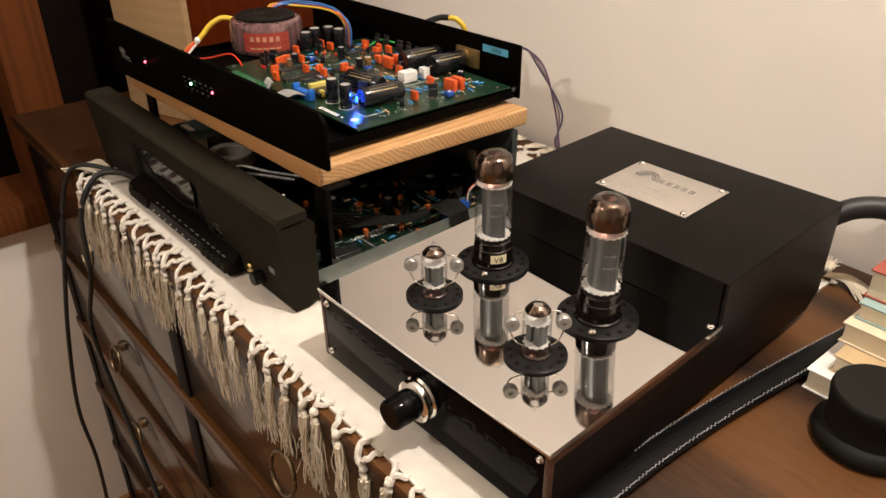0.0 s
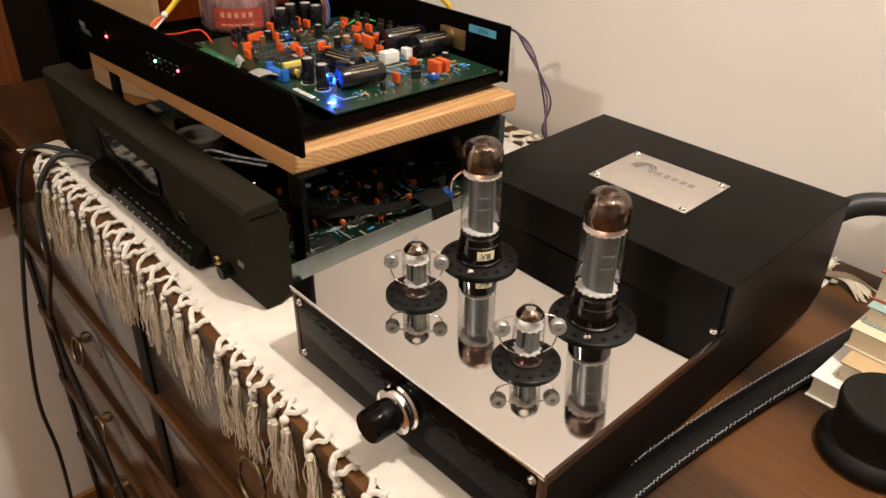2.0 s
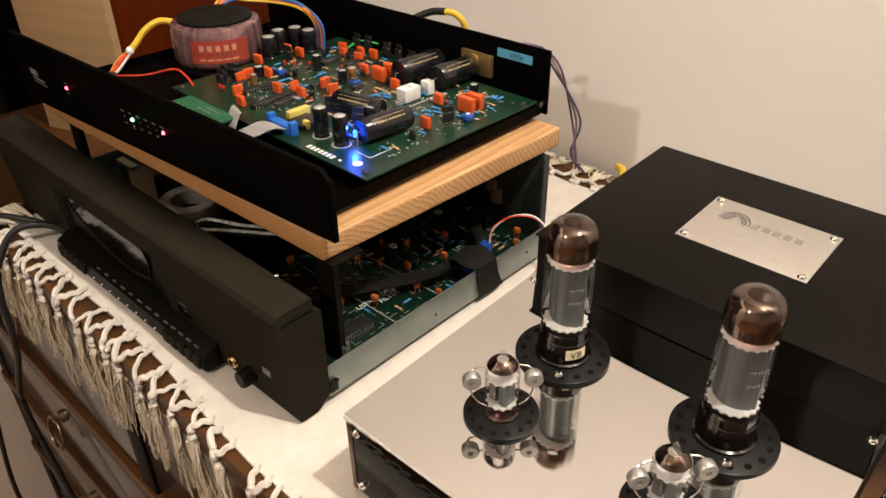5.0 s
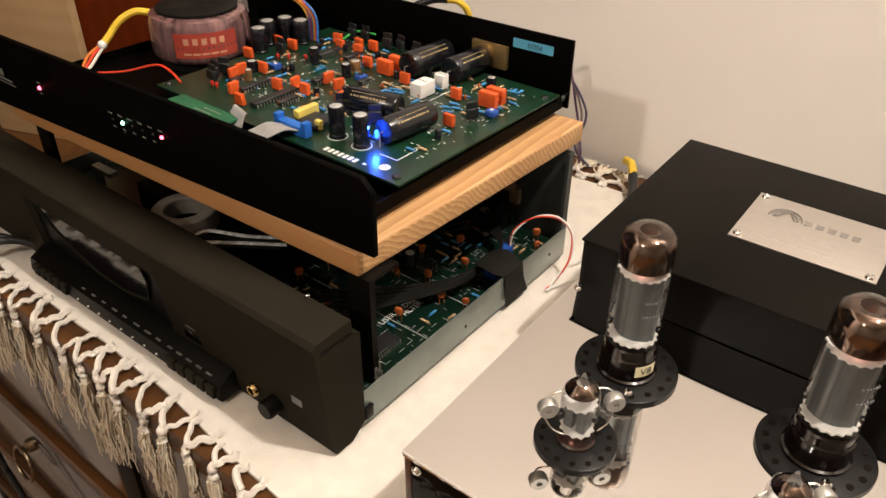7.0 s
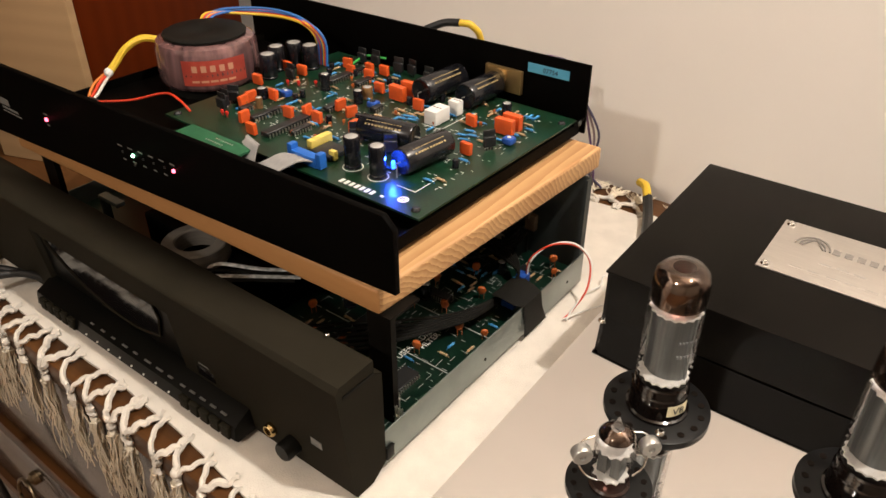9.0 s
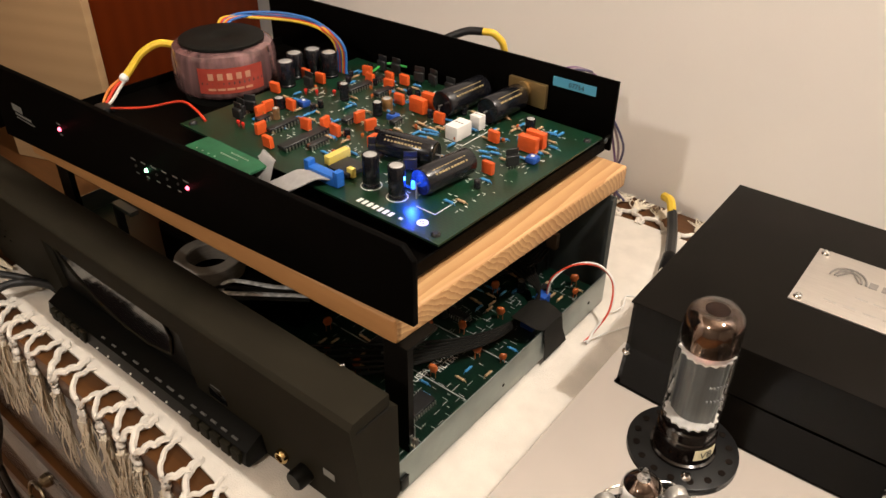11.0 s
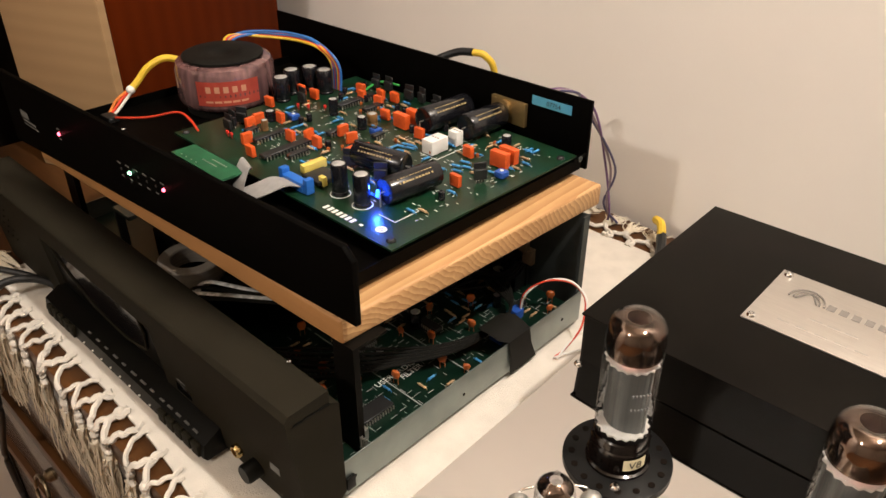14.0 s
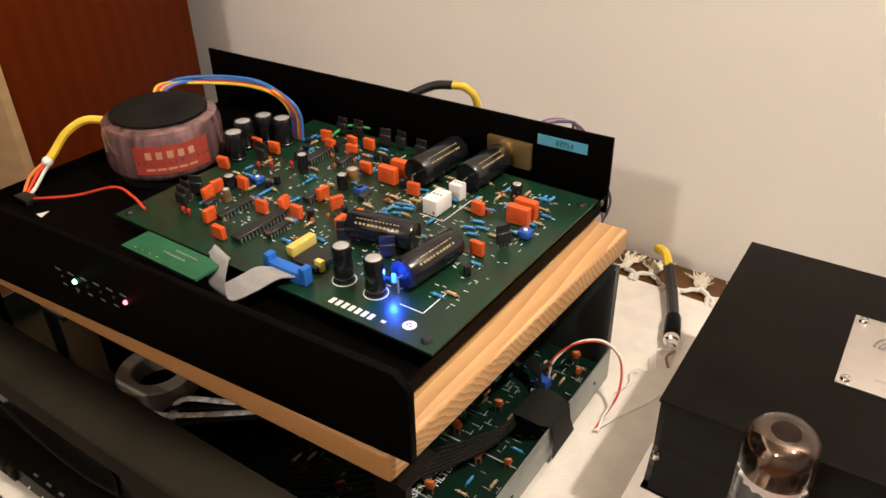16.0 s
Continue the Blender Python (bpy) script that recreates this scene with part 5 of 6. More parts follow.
# ---- parts on the converter's board ----
def film_cap_mesh(w, h, d, mat, name):
    bm = B()
    box(bm, -w / 2, w / 2, -d / 2, d / 2, 0.0008, 0.0008 + h, min(w, d) * 0.18, 2)
    for s in (-1, 1):
        tube(bm, [(s * w * 0.35, 0, 0), (s * w * 0.35, 0, 0.001)], 0.0003, 5)
    return mesh_of(name, bm, mat)


SMALL = film_cap_mesh(0.0098, 0.0095, 0.0040, ORANGE, "film_capacitor")
BIG = film_cap_mesh(0.0165, 0.0130, 0.0064, ORANGE, "film_capacitor")
for x, y in ((-0.761, 0.519), (-0.765, 0.559), (-0.747, 0.560), (-0.721, 0.502), (-0.680, 0.444), (-0.682, 0.484), (-0.656, 0.492), (-0.727, 0.601), (-0.712, 0.589), (-0.701, 0.604),
             (-0.690, 0.591), (-0.686, 0.608), (-0.660, 0.573), (-0.608, 0.564), (-0.553, 0.566), (-0.525, 0.521)):
    piece("film_capacitor", SMALL, dpcb, (x, y - 0.004, PCB), (rng.uniform(-6, 6), 0, rng.uniform(-10, 10)))
for x, y in ((-0.730, 0.477), (-0.734, 0.488), (-0.704, 0.456), (-0.672, 0.497), (-0.660, 0.523), (-0.642, 0.518), (-0.620, 0.498), (-0.616, 0.510)):
    piece("film_capacitor", SMALL, dpcb, (x, y - 0.004, PCB), (rng.uniform(-6, 6), 0, 90 + rng.uniform(-20, 20)))
for x, y in ((-0.636, 0.566), (-0.634, 0.580), (-0.523, 0.566), (-0.523, 0.577)):
    piece("film_capacitor", BIG, dpcb, (x, y, PCB), (0, 0, rng.uniform(-3, 3)))
BEAD = bead_mesh("bead_capacitor", RED, 0.0019, 0.002, 0.8)
for x, y in ((-0.738, 0.530), (-0.729, 0.535), (-0.717, 0.545), (-0.729, 0.449), (-0.723, 0.449)):
    piece("bead_capacitor", BEAD, dpcb, (x, y, PCB))


def can(x, y, r, h, mat=CAN, label="black electrolytic capacitor"):
    T = Matrix.Translation((x, y, PCB))
    bm = B()
    lathe(bm, [(0, 0.0004), (r, 0.0004), (r, 0.002), (r * 0.93, 0.0026), (r, 0.0033), (r, h - 0.0006), (r * 0.94, h), (r * 0.80, h), (r * 0.80, h - 0.0003), (0, h - 0.0003)], 28, T)
    c = part("electrolytic_capacitor", bm, mat, dpcb, label)
    bm = B()
    lathe(bm, [(0, h + 0.0001), (r * 0.70, h + 0.0001), (r * 0.79, h - 0.0002), (0, h - 0.0004)], 24, T)
    part("lid", bm, LID, c, "grey metal lid")
    return c


for x, y in ((-0.766, 0.533), (-0.777, 0.553), (-0.772, 0.571), (-0.754, 0.575)):
    can(x, y, 0.0076, 0.0235)
can(-0.578, 0.449, 0.0062, 0.0250)
can(-0.553, 0.449, 0.0062, 0.0250)
can(-0.703, 0.544, 0.0042, 0.0155)
can(-0.659, 0.540, 0.0042, 0.0120)
can(-0.660, 0.553, 0.0048, 0.0110, material("copper_sleeve", (0.30, 0.16, 0.06), 0.3, 0.4), "brown electrolytic capacitor")
can(-0.661, 0.521, 0.0028, 0.0100, material("brown_sleeve", (0.10, 0.06, 0.03), 0.3))
can(-0.717, 0.479, 0.0030, 0.0100, material("bronze_sleeve", (0.22, 0.12, 0.05), 0.3, 0.3))
can(-0.543, 0.598, 0.0042, 0.0115)
can(-0.732, 0.495, 0.0045, 0.0100)
bm = B()
lathe(bm, [(0.0072, 0), (0.0079, 0), (0.0079, 0.00015), (0.0072, 0.00015)], 32, Matrix.Translation((-0.578, 0.449, PCB)), closed=True)
lathe(bm, [(0.0072, 0), (0.0079, 0), (0.0079, 0.00015), (0.0072, 0.00015)], 32, Matrix.Translation((-0.553, 0.449, PCB)), closed=True)
for x, y, w, h in ((-0.534, 0.4475, 0.017, 0.0007), (-0.5177, 0.4475, 0.0007, 0.024), (-0.521, 0.471, 0.004, 0.0007), (-0.588, 0.5405, 0.020, 0.0006), (-0.5685, 0.5405, 0.0006, 0.036), (-0.655, 0.60, 0.022, 0.0007), (-0.655, 0.60, 0.0007, 0.012), (-0.533, 0.585, 0.0006, 0.02)):
    box(bm, x, x + w, y, y + h, PCB, PCB + 0.00015)
for i in range(520):
    x, y = rng.uniform(-0.745, -0.505), rng.uniform(0.455, 0.612)
    w, h = (rng.uniform(0.0012, 0.0035), 0.0006) if rng.random() < 0.6 else (0.0005, rng.uniform(0.0015, 0.004))
    box(bm, x, x + w, y, y + h, PCB, PCB + 0.00012)
for i in range(7):
    box(bm, -0.571 + 0.0049 * i, -0.571 + 0.0049 * i + 0.0030, 0.4262, 0.4315, PCB, PCB + 0.00015)
box(bm, -0.533, -0.530, 0.428, 0.4302, PCB, PCB + 0.00015)
tagged(part("silk_screen", bm, WHITE_INK, dpcb, "white printed outlines and marks"), kind="stuff")
bm = B()
lathe(bm, [(0, 0.0003), (0.0042, 0.0003), (0.0042, 0), (0, 0)], 24, Matrix.Translation((-0.517, 0.4345, PCB)))
part("round_sticker", bm, M["white_plastic"], dpcb, "round white sticker")
bm = B()
for w in ((-0.5195, 0.434, 0.002, 0.0006), (-0.5165, 0.4335, 0.002, 0.0006), (-0.519, 0.4355, 0.003, 0.0005)):
    box(bm, w[0], w[0] + w[2], w[1], w[1] + w[3], PCB + 0.0003, PCB + 0.0004)
part("small_print", bm, BLACK_INK, dpcb)
for x, y in ((-0.501, 0.429), (-0.498, 0.613), (-0.762, 0.428)):
    bm = B()
    lathe(bm, [(0, 0.0022), (0.0022, 0.0022), (0.0032, 0.001), (0.0034, 0), (0, 0)], 16, Matrix.Translation((x, y, PCB)))
    part("mounting_screw", bm, CHIP, dpcb, "black mounting screw")
TRIMMER = film_cap_mesh(0.0088, 0.0052, 0.0088, TRIM, "trimmer")
for x, y in ((-0.719, 0.511), (-0.642, 0.541), (-0.510, 0.553)):
    t = piece("trimmer", TRIMMER, dpcb, (x, y, PCB))
    bm = B()
    lathe(bm, [(0, 0.0065), (0.0014, 0.0065), (0.0016, 0.006), (0, 0.006)], 12, Matrix.Translation((x, y, PCB)))
    part("adjuster", bm, M["white_plastic"], t, "white adjusting screw")
for x0, x1, y0, y1, h in ((-0.5865, -0.5745, 0.542, 0.561, 0.0125), (-0.5835, -0.5735, 0.570, 0.578, 0.0125)):
    bm = B()
    box(bm, x0, x1, y0, y1, PCB + 0.0006, PCB + h, 0.0006)
    c = part("film_block", bm, M["white_plastic"], dpcb, "white block capacitor")
    tagged(bars(c, "small_print", GREY_INK, [(x0 + 0.002 + 0.003 * i, (y0 + y1) / 2, 0.002, 0.0012) for i in range(3)], "z", PCB + h), kind="stuff")


def axial(x0, y0, x1, y1, r, gold):
    """A black film capacitor lying on the board, with gold print and bare leads."""
    a, b = Vector((x0, y0, PCB + r + 0.001)), Vector((x1, y1, PCB + r + 0.001))
    d = b - a
    ln = d.length
    m = Matrix.Translation(a) @ d.to_track_quat("Z", "Y").to_matrix().to_4x4()
    bm = B()
    lathe(bm, [(0, 0.0012), (r * 0.82, 0.0008), (r * 0.92, 0), (r, 0.0012), (r, ln - 0.0012), (r * 0.92, ln), (r * 0.82, ln - 0.0008), (0, ln - 0.0012)], 36, m)
    c = part("axial_capacitor", bm, CAN, dpcb, "large black axial film capacitor")
    for e, s in ((a, -1), (b, 1)):
        bm = B()
        q = e + d.normalized() * s * 0.004
        tube(bm, [e, q, q + Vector((0, 0, -0.002)), Vector((q.x, q.y, PCB))], 0.0006, 8)
        part("lead", bm, TIN, c, "bare tinned lead")
    side = d.normalized().cross(Vector((0, 0, 1)))
    if side.y > 0.3 or side.x < -0.3:
        side = -side
    # printed rows lie on the flank that faces the front
    bm = B()
    for row, (ang, n) in enumerate(((60, 12), (40, 11))):
        c1 = math.cos(radians(ang)) * side + Vector((0, 0, math.sin(radians(ang))))
        for i in range(n):
            f0 = 0.16 + 0.68 * i / n
            p = a + d * f0 + c1 * (r + 0.00005)
            w = d * (0.68 / n * rng.uniform(0.45, 0.8))
            u = Vector((0, 0, 1)).cross(c1).cross(c1).normalized() * (0.00035 if row == 0 else 0.0007)
            q = [p - u, p + w - u, p + w + u, p + u]
            lo = [bm.verts.new(v) for v in q]
            hi = [bm.verts.new(v + c1 * 0.0001) for v in q]
            bm.faces.new(hi)
            for k in range(4):
                bm.faces.new((lo[k], lo[(k + 1) % 4], hi[(k + 1) % 4], hi[k]))
    part("gold_print", bm, GOLD_INK, c, "worn gold printing")


axial(-0.541, 0.460, -0.537, 0.508, 0.0100, 3)
axial(-0.607, 0.490, -0.561, 0.500, 0.0098, 3)
axial(-0.613, 0.570, -0.611, 0.622, 0.0115, 2)
axial(-0.5775, 0.585, -0.576, 0.628, 0.0112, 2)
for x, y, ln, w, n in ((-0.668, 0.465, 0.046, 0.0085, 14), (-0.700, 0.471, 0.030, 0.006, 9), (-0.654, 0.467, 0.020, 0.006, 7), (-0.711, 0.578, 0.045, 0.0075, 14), (-0.687, 0.577, 0.022, 0.007, 7), (-0.667, 0.519, 0.022, 0.0065, 7), (-0.635, 0.537, 0.011, 0.006, 4), (-0.722, 0.468, 0.012, 0.006, 4)):
    dip(x, y, PCB, ln, w, dpcb, "y", n)
bm = B()
box(bm, -0.617, -0.596, 0.443, 0.464, PCB + 0.001, PCB + 0.0045, 0.0006)
part("chip", bm, CHIP, dpcb)
YEL = material("yellow_case", (0.70, 0.55, 0.12), 0.4, vary=0.06)
for x0, x1, y0, y1, h in ((-0.627, -0.621, 0.449, 0.471, 0.0075), (-0.600, -0.594, 0.446, 0.450, 0.008)):
    bm = B()
    box(bm, x0, x1, y0, y1, PCB + 0.0005, PCB + h, 0.0006)
    part("yellow_capacitor", bm, YEL, dpcb, "yellow block capacitor")
# upright power transistors with their tabs
for x, y, rz in ((-0.516, 0.535, 60), (-0.606, 0.482, 40), (-0.570, 0.482, 40), (-0.724, 0.614, 0), (-0.709, 0.617, 0), (-0.678, 0.615, 10), (-0.664, 0.618, -10), (-0.640, 0.613, 0), (-0.742, 0.462, 0), (-0.742, 0.472, 30), (-0.737, 0.455, 0), (-0.745, 0.540, 0)):
    bm = B()
    box(bm, -0.005, 0.005, -0.0018, 0.0018, 0.003, 0.0115, 0.0004, 1)
    box(bm, -0.005, 0.005, 0.0006, 0.0018, 0.0115, 0.0165, 0.0003, 1)
    for i in (-1, 0, 1):
        box(bm, i * 0.0024 - 0.0004, i * 0.0024 + 0.0004, -0.0003, 0.0003, 0, 0.003)
    piece("transistor", mesh_of("transistor", bm, CHIP), dpcb, (x, y, PCB), (0, 0, rz))
# resistors: the blue rows that stand out, then the scatter between the larger parts
for x, y in ((-0.609, 0.526), (-0.607, 0.537), (-0.606, 0.543), (-0.548, 0.542), (-0.547, 0.552), (-0.553, 0.530), (-0.549, 0.570), (-0.605, 0.569), (-0.600, 0.531), (-0.540, 0.546), (-0.702, 0.492), (-0.598, 0.540), (-0.541, 0.536)):
    piece("resistor", RES["blue"], dpcb, (x, y, PCB), (0, 0, 15))
busy = [(-0.578, 0.449), (-0.553, 0.449), (-0.54, 0.48), (-0.585, 0.494)]
for i in range(140):
    x, y = rng.uniform(-0.745, -0.51), rng.uniform(0.455, 0.612)
    if min((x - a) ** 2 + (y - b) ** 2 for a, b in busy) < 0.0002:
        continue
    piece("resistor", RES[rng.choice(("tan", "blue"))], dpcb, (x, y, PCB), (0, 0, rng.choice((0, 90, 0))))
MINI = bead_mesh("ceramic_capacitor", AMBER, 0.0016, 0.0015, 0.6)
bm = B()
lathe(bm, [(0, 0.0004), (0.0025, 0.0004), (0.0025, 0.0066), (0.0022, 0.007), (0, 0.007)], 16)
SMALL_CAN = mesh_of("small_capacitor", bm, CAN)
for i in range(48):
    x, y = rng.uniform(-0.745, -0.515), rng.uniform(0.458, 0.612)
    if min((x - a) ** 2 + (y - b) ** 2 for a, b in busy) < 0.0003:
        continue
    if i % 2:
        piece("ceramic_capacitor", MINI, dpcb, (x, y, PCB), (0, 0, rng.uniform(0, 90)))
    else:
        piece("small_capacitor", SMALL_CAN, dpcb, (x, y, PCB))
# blue status lamp on the board
bm = B()
lathe(bm, [(0, 0.006), (0.0016, 0.006), (0.0016, 0.010), (0.0011, 0.0115), (0, 0.012)], 14, Matrix.Translation((-0.5455, 0.4575, PCB)))
part("board_led", bm, material("blue_led", (0.02, 0.12, 1.0), 0.3, emit=(0.02, 0.10, 1.0), power=7), dpcb, "glowing blue lamp")
# ribbon header, ribbon cable and the small switch board behind the front
bm = B()
box(bm, -0.622, -0.596, 0.4285, 0.4365, PCB + 0.0005, PCB + 0.0085, 0.0008)
for x in (-0.624, -0.594):
    box(bm, x - 0.0025, x + 0.0025, 0.429, 0.436, PCB + 0.0005, PCB + 0.0125, 0.0008)
part("ribbon_header", bm, material("blue_header", (0.02, 0.13, 0.50), 0.35, vary=0.1), dpcb, "blue latched ribbon header")
SB = 1.0105
bm = B()
box(bm, -0.713, -0.641, 0.3885, 0.4095, SB - 0.0016, SB)
swb = part("switch_board", bm, GREEN, dac, "small green switch board")
bm = B()
for i in range(8):
    ball(bm, (-0.676 + 0.0026 * i, 0.4035, SB), 0.0009, 6)
    ball(bm, (-0.682 + 0.0026 * i, 0.3985, SB), 0.0009, 6)
for i in range(4):
    ball(bm, (-0.703 + 0.0072 * i, 0.392, SB), 0.0008, 6)
tagged(part("solder_joints", bm, TIN, swb), kind="stuff")
bm = B()
path = smooth_path([(-0.655, 0.414, SB - 0.004), (-0.650, 0.418, SB + 0.001), (-0.645, 0.412, SB + 0.004), (-0.640, 0.402, 1.004), (-0.632, 0.398, 0.9985), (-0.622, 0.408, 1.003), (-0.614, 0.420, 1.008), (-0.609, 0.4285, 1.006)], 6)
rows = []
for i, p in enumerate(path):
    f = i / (len(path) - 1)
    w = Vector((math.cos(radians(-20 + 20 * f)), math.sin(radians(-20 + 20 * f)), 0)) * 0.0105
    rows.append([p - w + Vector((0, 0, 0)), p + w])
va = [[bm.verts.new(r[0].lerp(r[1], k / 14) + Vector((0, 0, 0.0002 if k % 2 else 0))) for k in range(15)] for r in rows]
vb = [[bm.verts.new(r[0].lerp(r[1], k / 14) - Vector((0, 0, 0.0007))) for k in range(15)] for r in rows]
for g in (va, vb):
    for a, b in zip(g, g[1:]):
        for k in range(14):
            bm.faces.new((a[k], a[k + 1], b[k + 1], b[k]))
for k in (0, 14):
    for i in range(len(rows) - 1):
        bm.faces.new((va[i][k], va[i + 1][k], vb[i + 1][k], vb[i][k]))
part("ribbon_cable", bm, material("grey_ribbon", (0.30, 0.29, 0.28), 0.5, vary=0.08, scale=200), dac, "folded grey ribbon cable")

# ---- transformer label and wiring ----
bm = B()
for i in range(14):
    a0, a1 = radians(-66 + i * 5.2), radians(-66 + (i + 1) * 5.2)
    vs = [bm.verts.new((TX + 0.0468 * math.cos(a), TY + 0.0468 * math.sin(a), z)) for a, z in ((a0, 1.003), (a1, 1.003), (a1, 1.026), (a0, 1.026))]
    bm.faces.new(vs)
bmesh.ops.remove_doubles(bm, verts=bm.verts, dist=1e-6)
part("rating_label", bm, material("red_label", (0.34, 0.050, 0.032), 0.3, vary=0.15, scale=80), toroid, "faded red rating label under film")
bm = B()
for i in range(5):
    a = radians(-52 + i * 10)
    for z0, z1, wd in ((1.0155, 1.0215, 0.0024), (1.006, 1.008, 0.0034)):
        p, q = Vector((math.cos(a), math.sin(a), 0)), Vector((-math.sin(a), math.cos(a), 0))
        c = Vector((TX, TY, 0)) + p * 0.04695
        vs = [bm.verts.new(c + q * s * wd + Vector((0, 0, z))) for s, z in ((-1, z0), (1, z0), (1, z1), (-1, z1))]
        bm.faces.new(vs)
part("label_print", bm, material("label_print", (0.5, 0.25, 0.15), 0.4), toroid)


def wire(pts, r, colour, parent, name="wire", label="", rough=0.4):
    bm = B()
    tube(bm, smooth_path(pts, 7), r, 8)
    return part(name, bm, material("sleeve", colour, rough, vary=0.1, scale=80), parent, label)


YELLOW, REDW, BLUEW, ORW, WHW = (0.72, 0.48, 0.04), (0.62, 0.05, 0.02), (0.03, 0.14, 0.42), (0.65, 0.2, 0.04), (0.7, 0.66, 0.6)
wire([(-0.856, 0.482, 1.031), (-0.866, 0.470, 1.033), (-0.875, 0.457, 1.025), (-0.878, 0.445, 1.013), (-0.878, 0.436, 1.006)], 0.0034, YELLOW, dac, label="yellow sleeved mains lead")
for c, o in ((REDW, 0), (WHW, 0.003), (ORW, -0.003)):
    wire([(-0.878 + o, 0.438, 1.007), (-0.880 + o, 0.428 + o, 1.000), (-0.876 + o * 2, 0.418, 0.994), (-0.870, 0.410 + o, 0.991)], 0.0014, c, dac, label="thin coloured wire")
bm = B()
ball(bm, (-0.878, 0.437, 1.007), 0.0044, 10)
part("cable_tie", bm, M["white_plastic"], dac, "white cable tie")
bm = B()
box(bm, -0.876, -0.858, 0.402, 0.413, 0.9875, 0.993, 0.002)
part("terminal_block", bm, CHIP, dac, "black terminal block")
wire([(-0.856, 0.408, 0.993), (-0.826, 0.425, 0.997), (-0.796, 0.440, 1.006), (-0.775, 0.440, 1.005), (-0.757, 0.437, 1.0005)], 0.0011, REDW, dac, label="thin red wire")
for k, (c, o) in enumerate(((YELLOW, 0), (BLUEW, 1), (REDW, 2), (BLUEW, 3), (YELLOW, 4), (REDW, 5), (BLUEW, 6))):
    j = rng.uniform(-0.003, 0.003)
    wire([(-0.862 + 0.002 * o, 0.531, 1.030), (-0.864 + 0.002 * o, 0.545 + j, 1.0405), (-0.842, 0.566 + 0.002 * o, 1.0415 + j), (-0.805, 0.583 + 0.002 * o, 1.0415 + j), (-0.772 + 0.002 * o, 0.588 + j, 1.037), (-0.758 + 0.002 * o, 0.588, 1.024), (-0.756 + 0.0018 * o, 0.587, 1.001)], 0.0013, c, dac, label="coloured transformer wire")
wire([(-0.730, 0.605, 1.001), (-0.722, 0.618, 1.008), (-0.705, 0.628, 1.006)], 0.0012, (0.05, 0.4, 0.08), dac, label="green wire")

# ---- loose cables ----
def cable(name, pts, r, colour, label, rough=0.5, seg=10):
    bm = B()
    tube(bm, smooth_path(pts, 9), r, seg)
    return single(name, bm, material(name, colour, rough, vary=0.12, scale=60), label, "cable", at=pts[0])


BLK = (0.012, 0.012, 0.012)
cable("mains_cable", [(-0.835, 0.315, 0.858), (-0.875, 0.290, 0.868), (-0.925, 0.262, 0.862), (-0.957, 0.246, 0.81), (-0.985, 0.230, 0.70), (-1.015, 0.212, 0.56), (-1.045, 0.200, 0.40), (-1.05, 0.205, 0.27), (-1.08, 0.20, 0.06), (-1.10, 0.19, FLOOR + 0.004)], 0.0032, BLK, "black cable hanging over the dresser front")
cable("mains_cable", [(-0.83, 0.318, 0.857), (-0.850, 0.295, 0.870), (-0.862, 0.268, 0.866), (-0.868, 0.243, 0.82), (-0.885, 0.238, 0.72), (-0.955, 0.236, 0.60), (-0.925, 0.238, 0.49), (-0.86, 0.238, 0.39), (-0.80, 0.236, 0.28), (-0.78, 0.22, 0.06), (-0.78, 0.20, FLOOR + 0.004)], 0.0036, BLK, "black cable hanging over the dresser front")
for k, c in enumerate(((0.16, 0.08, 0.18), (0.30, 0.22, 0.24), (0.07, 0.06, 0.12))):
    o = 0.006 * k
    cable("signal_wire", [(-0.605 + o, 0.646, 1.000), (-0.592, 0.685 + o, 1.008), (-0.571 + o, 0.715, 1.014), (-0.561 - o, 0.755, 0.985), (-0.556 + o, 0.780, 0.92), (-0.545 - o * 0.6, 0.780, 0.875), (-0.547 + o, 0.785, TABLE + 0.006)], 0.0013, c, "thin purple-grey wire looping down behind the unit", seg=7)
cable("interconnect_cable", [(-0.705, 0.648, 1.010), (-0.690, 0.660, 1.026), (-0.670, 0.672, 1.037), (-0.652, 0.676, 1.040)], 0.0038, BLK, "black sleeved cable behind the rear panel")
cable("interconnect_cable", [(-0.652, 0.676, 1.040), (-0.640, 0.680, 1.038), (-0.636, 0.690, 1.018), (-0.645, 0.700, 0.95), (-0.66, 0.72, TABLE + 0.008)], 0.0034, YELLOW, "yellow cable dropping behind the rear panel")
plug = thing("phono_plug", (-0.44, 0.70, CL), "black phono cable with an open plug lying on the cloth", "phono plug")
wire([(-0.495, 0.792, 0.872), (-0.484, 0.783, 0.874), (-0.474, 0.768, 0.868)], 0.0046, YELLOW, plug, "collar", "yellow heat-shrink collar")
wire([(-0.476, 0.772, 0.869), (-0.463, 0.748, 0.862), (-0.449, 0.715, 0.861), (-0.446, 0.708, 0.861)], 0.0052, BLK, plug, "boot", "black cable end")
bm = B()
d = (Vector((-0.434, 0.670, 0.860)) - Vector((-0.447, 0.710, 0.861)))
m = Matrix.Translation((-0.447, 0.710, 0.861)) @ d.to_track_quat("Z", "Y").to_matrix().to_4x4()
lathe(bm, [(0, 0), (0.0062, 0), (0.0070, 0.003), (0.0070, 0.027), (0.0062, 0.029), (0, 0.029)], 24, m)
part("barrel", bm, M["gloss_black"], plug, "glossy black barrel")
bm = B()
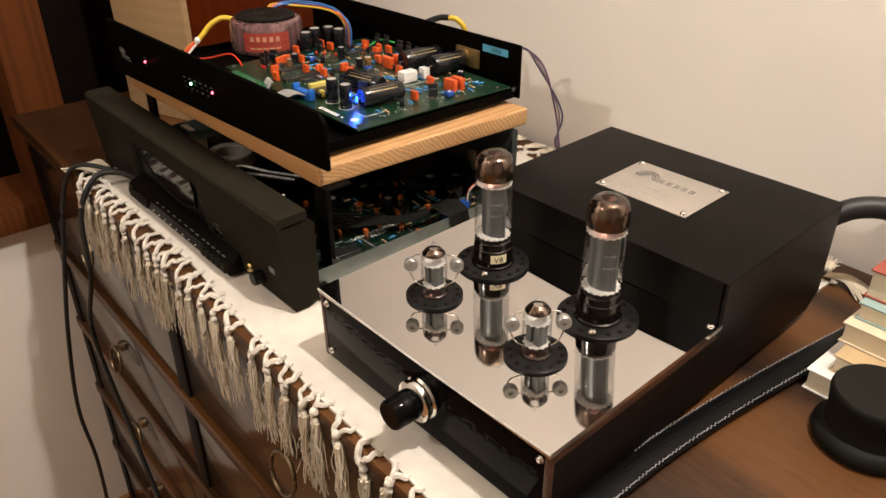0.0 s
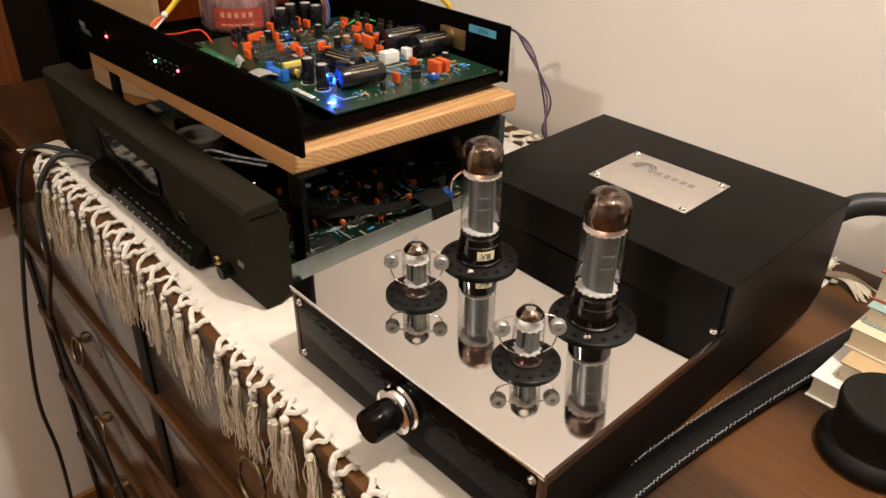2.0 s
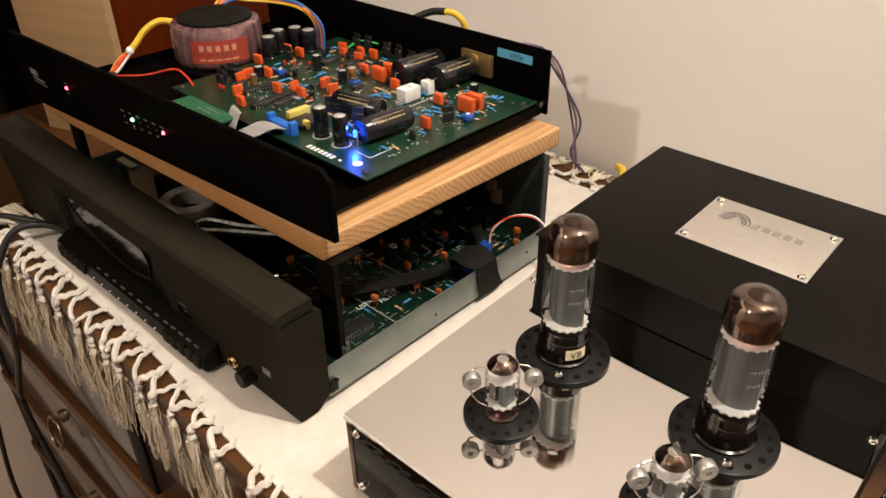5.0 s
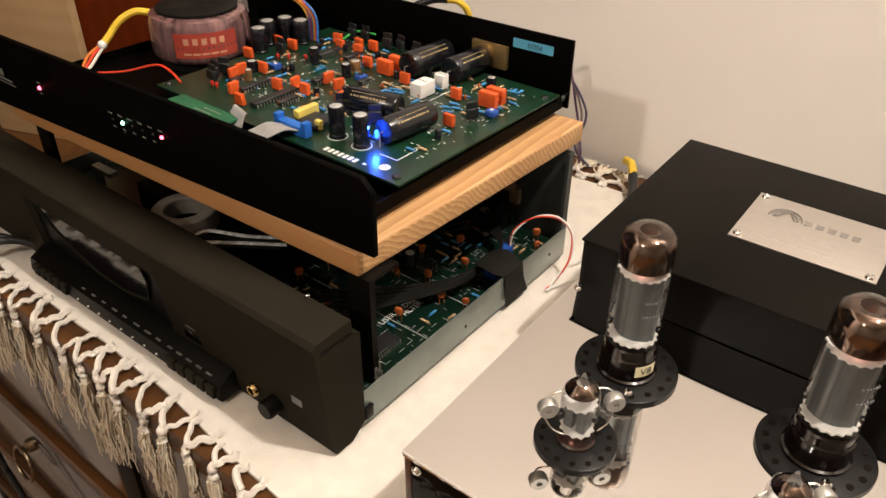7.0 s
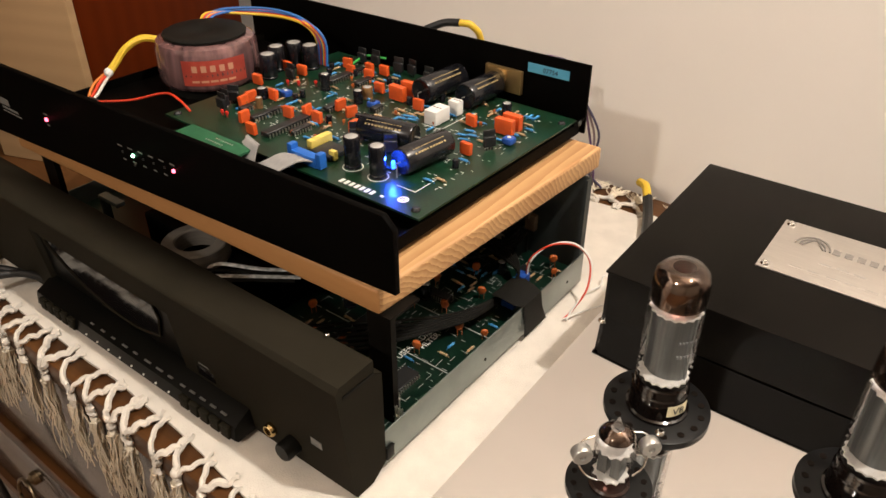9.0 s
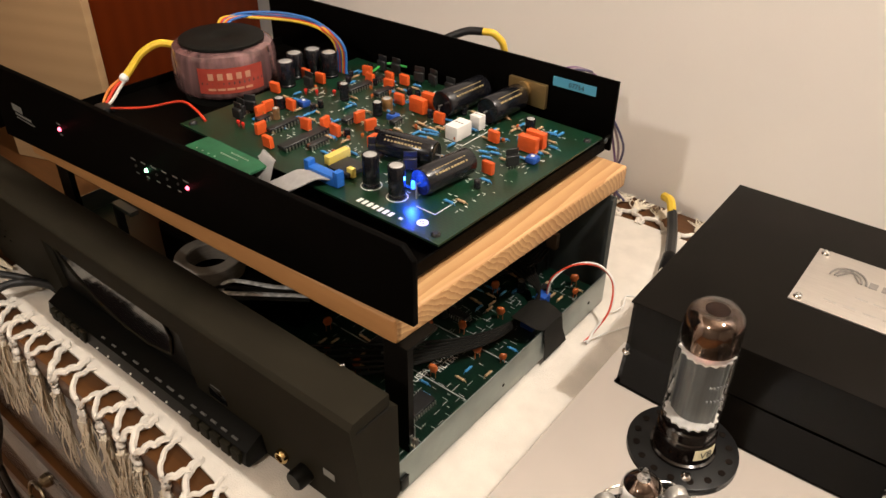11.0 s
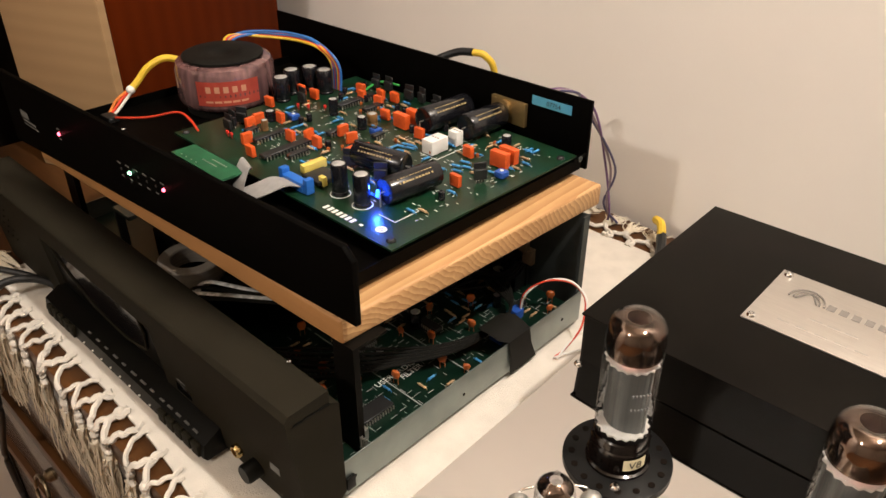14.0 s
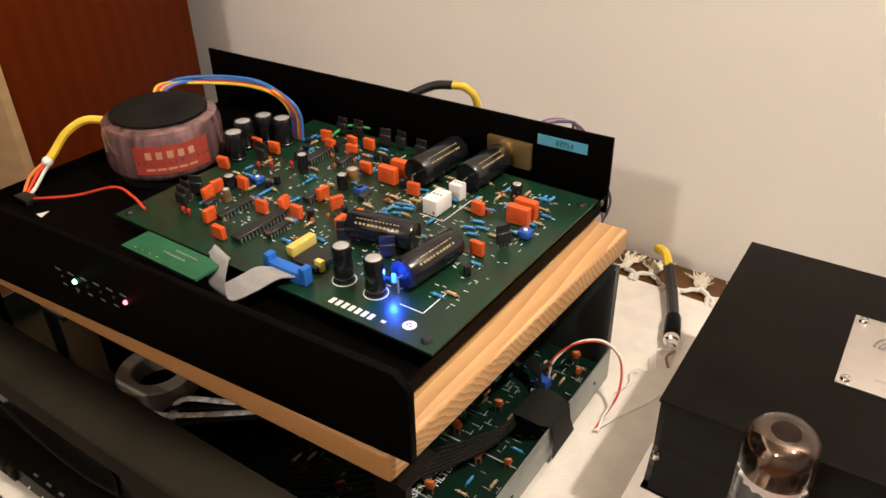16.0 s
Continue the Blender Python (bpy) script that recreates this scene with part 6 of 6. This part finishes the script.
lathe(bm, [(0, 0.029), (0.0064, 0.029), (0.0064, 0.034), (0.0052, 0.035), (0.0052, 0.042), (0, 0.042)], 24, m)
part("ring", bm, M["chrome"], plug, "bright metal ring")
wire([(-0.433, 0.668, 0.860), (-0.441, 0.655, 0.864), (-0.436, 0.640, 0.858), (-0.450, 0.632, 0.857), (-0.446, 0.618, 0.856), (-0.452, 0.60, 0.855)], 0.0007, (0.7, 0.68, 0.64), plug, "bare_wire", "bare silver wire", 0.25)
wire([(-0.430, 0.668, 0.860), (-0.432, 0.655, 0.862), (-0.428, 0.650, 0.856)], 0.0012, (0.25, 0.10, 0.05), plug, "core", "brown core")
wire([(-0.448, 0.556, 0.855), (-0.440, 0.575, 0.8555), (-0.428, 0.600, 0.8555), (-0.420, 0.622, 0.8555)], 0.0007, (0.7, 0.68, 0.64), plug, "bare_wire", "bare silver wire", 0.25)
cable("mains_cable", [(-0.165, 0.722, 0.930), (-0.145, 0.742, 0.944), (-0.118, 0.760, 0.945), (-0.085, 0.776, 0.926), (-0.058, 0.786, 0.888), (-0.03, 0.790, 0.862), (0.05, 0.788, 0.8592)], 0.0105, BLK, "thick black power cord curving from the amplifier's rear")
for k in range(3):
    bm = B()
    for j in range(12):
        p = [(CX1 - 0.008, 0.762 + 0.004 * k, CL + 0.002), (CX1 + 0.012, 0.764 + 0.005 * k + rng.uniform(-0.003, 0.003), TABLE + 0.008), (CX1 + 0.034 + rng.uniform(-0.006, 0.006), 0.752 + 0.010 * k + rng.uniform(-0.006, 0.006), TABLE + 0.002)]
        tube(bm, smooth_path(p, 4), 0.0013, 4, 0.6)
    part("tassel", bm, M["thread"], runner)

# the amplifier stands a little turned, on taller rear feet
amp.rotation_euler = (radians(0.95), 0, radians(1.5))
amp.location.z += 0.001
for v in (V1, V2, V3, V4):
    v.location.z += 0.0002 + 0.0165 * (v.location.y - 0.5055)
    v.rotation_euler = (radians(0.95), 0, 0)
# the player stands a little turned
player.rotation_euler = (0, 0, radians(0.8))
player.location.y -= 0.002
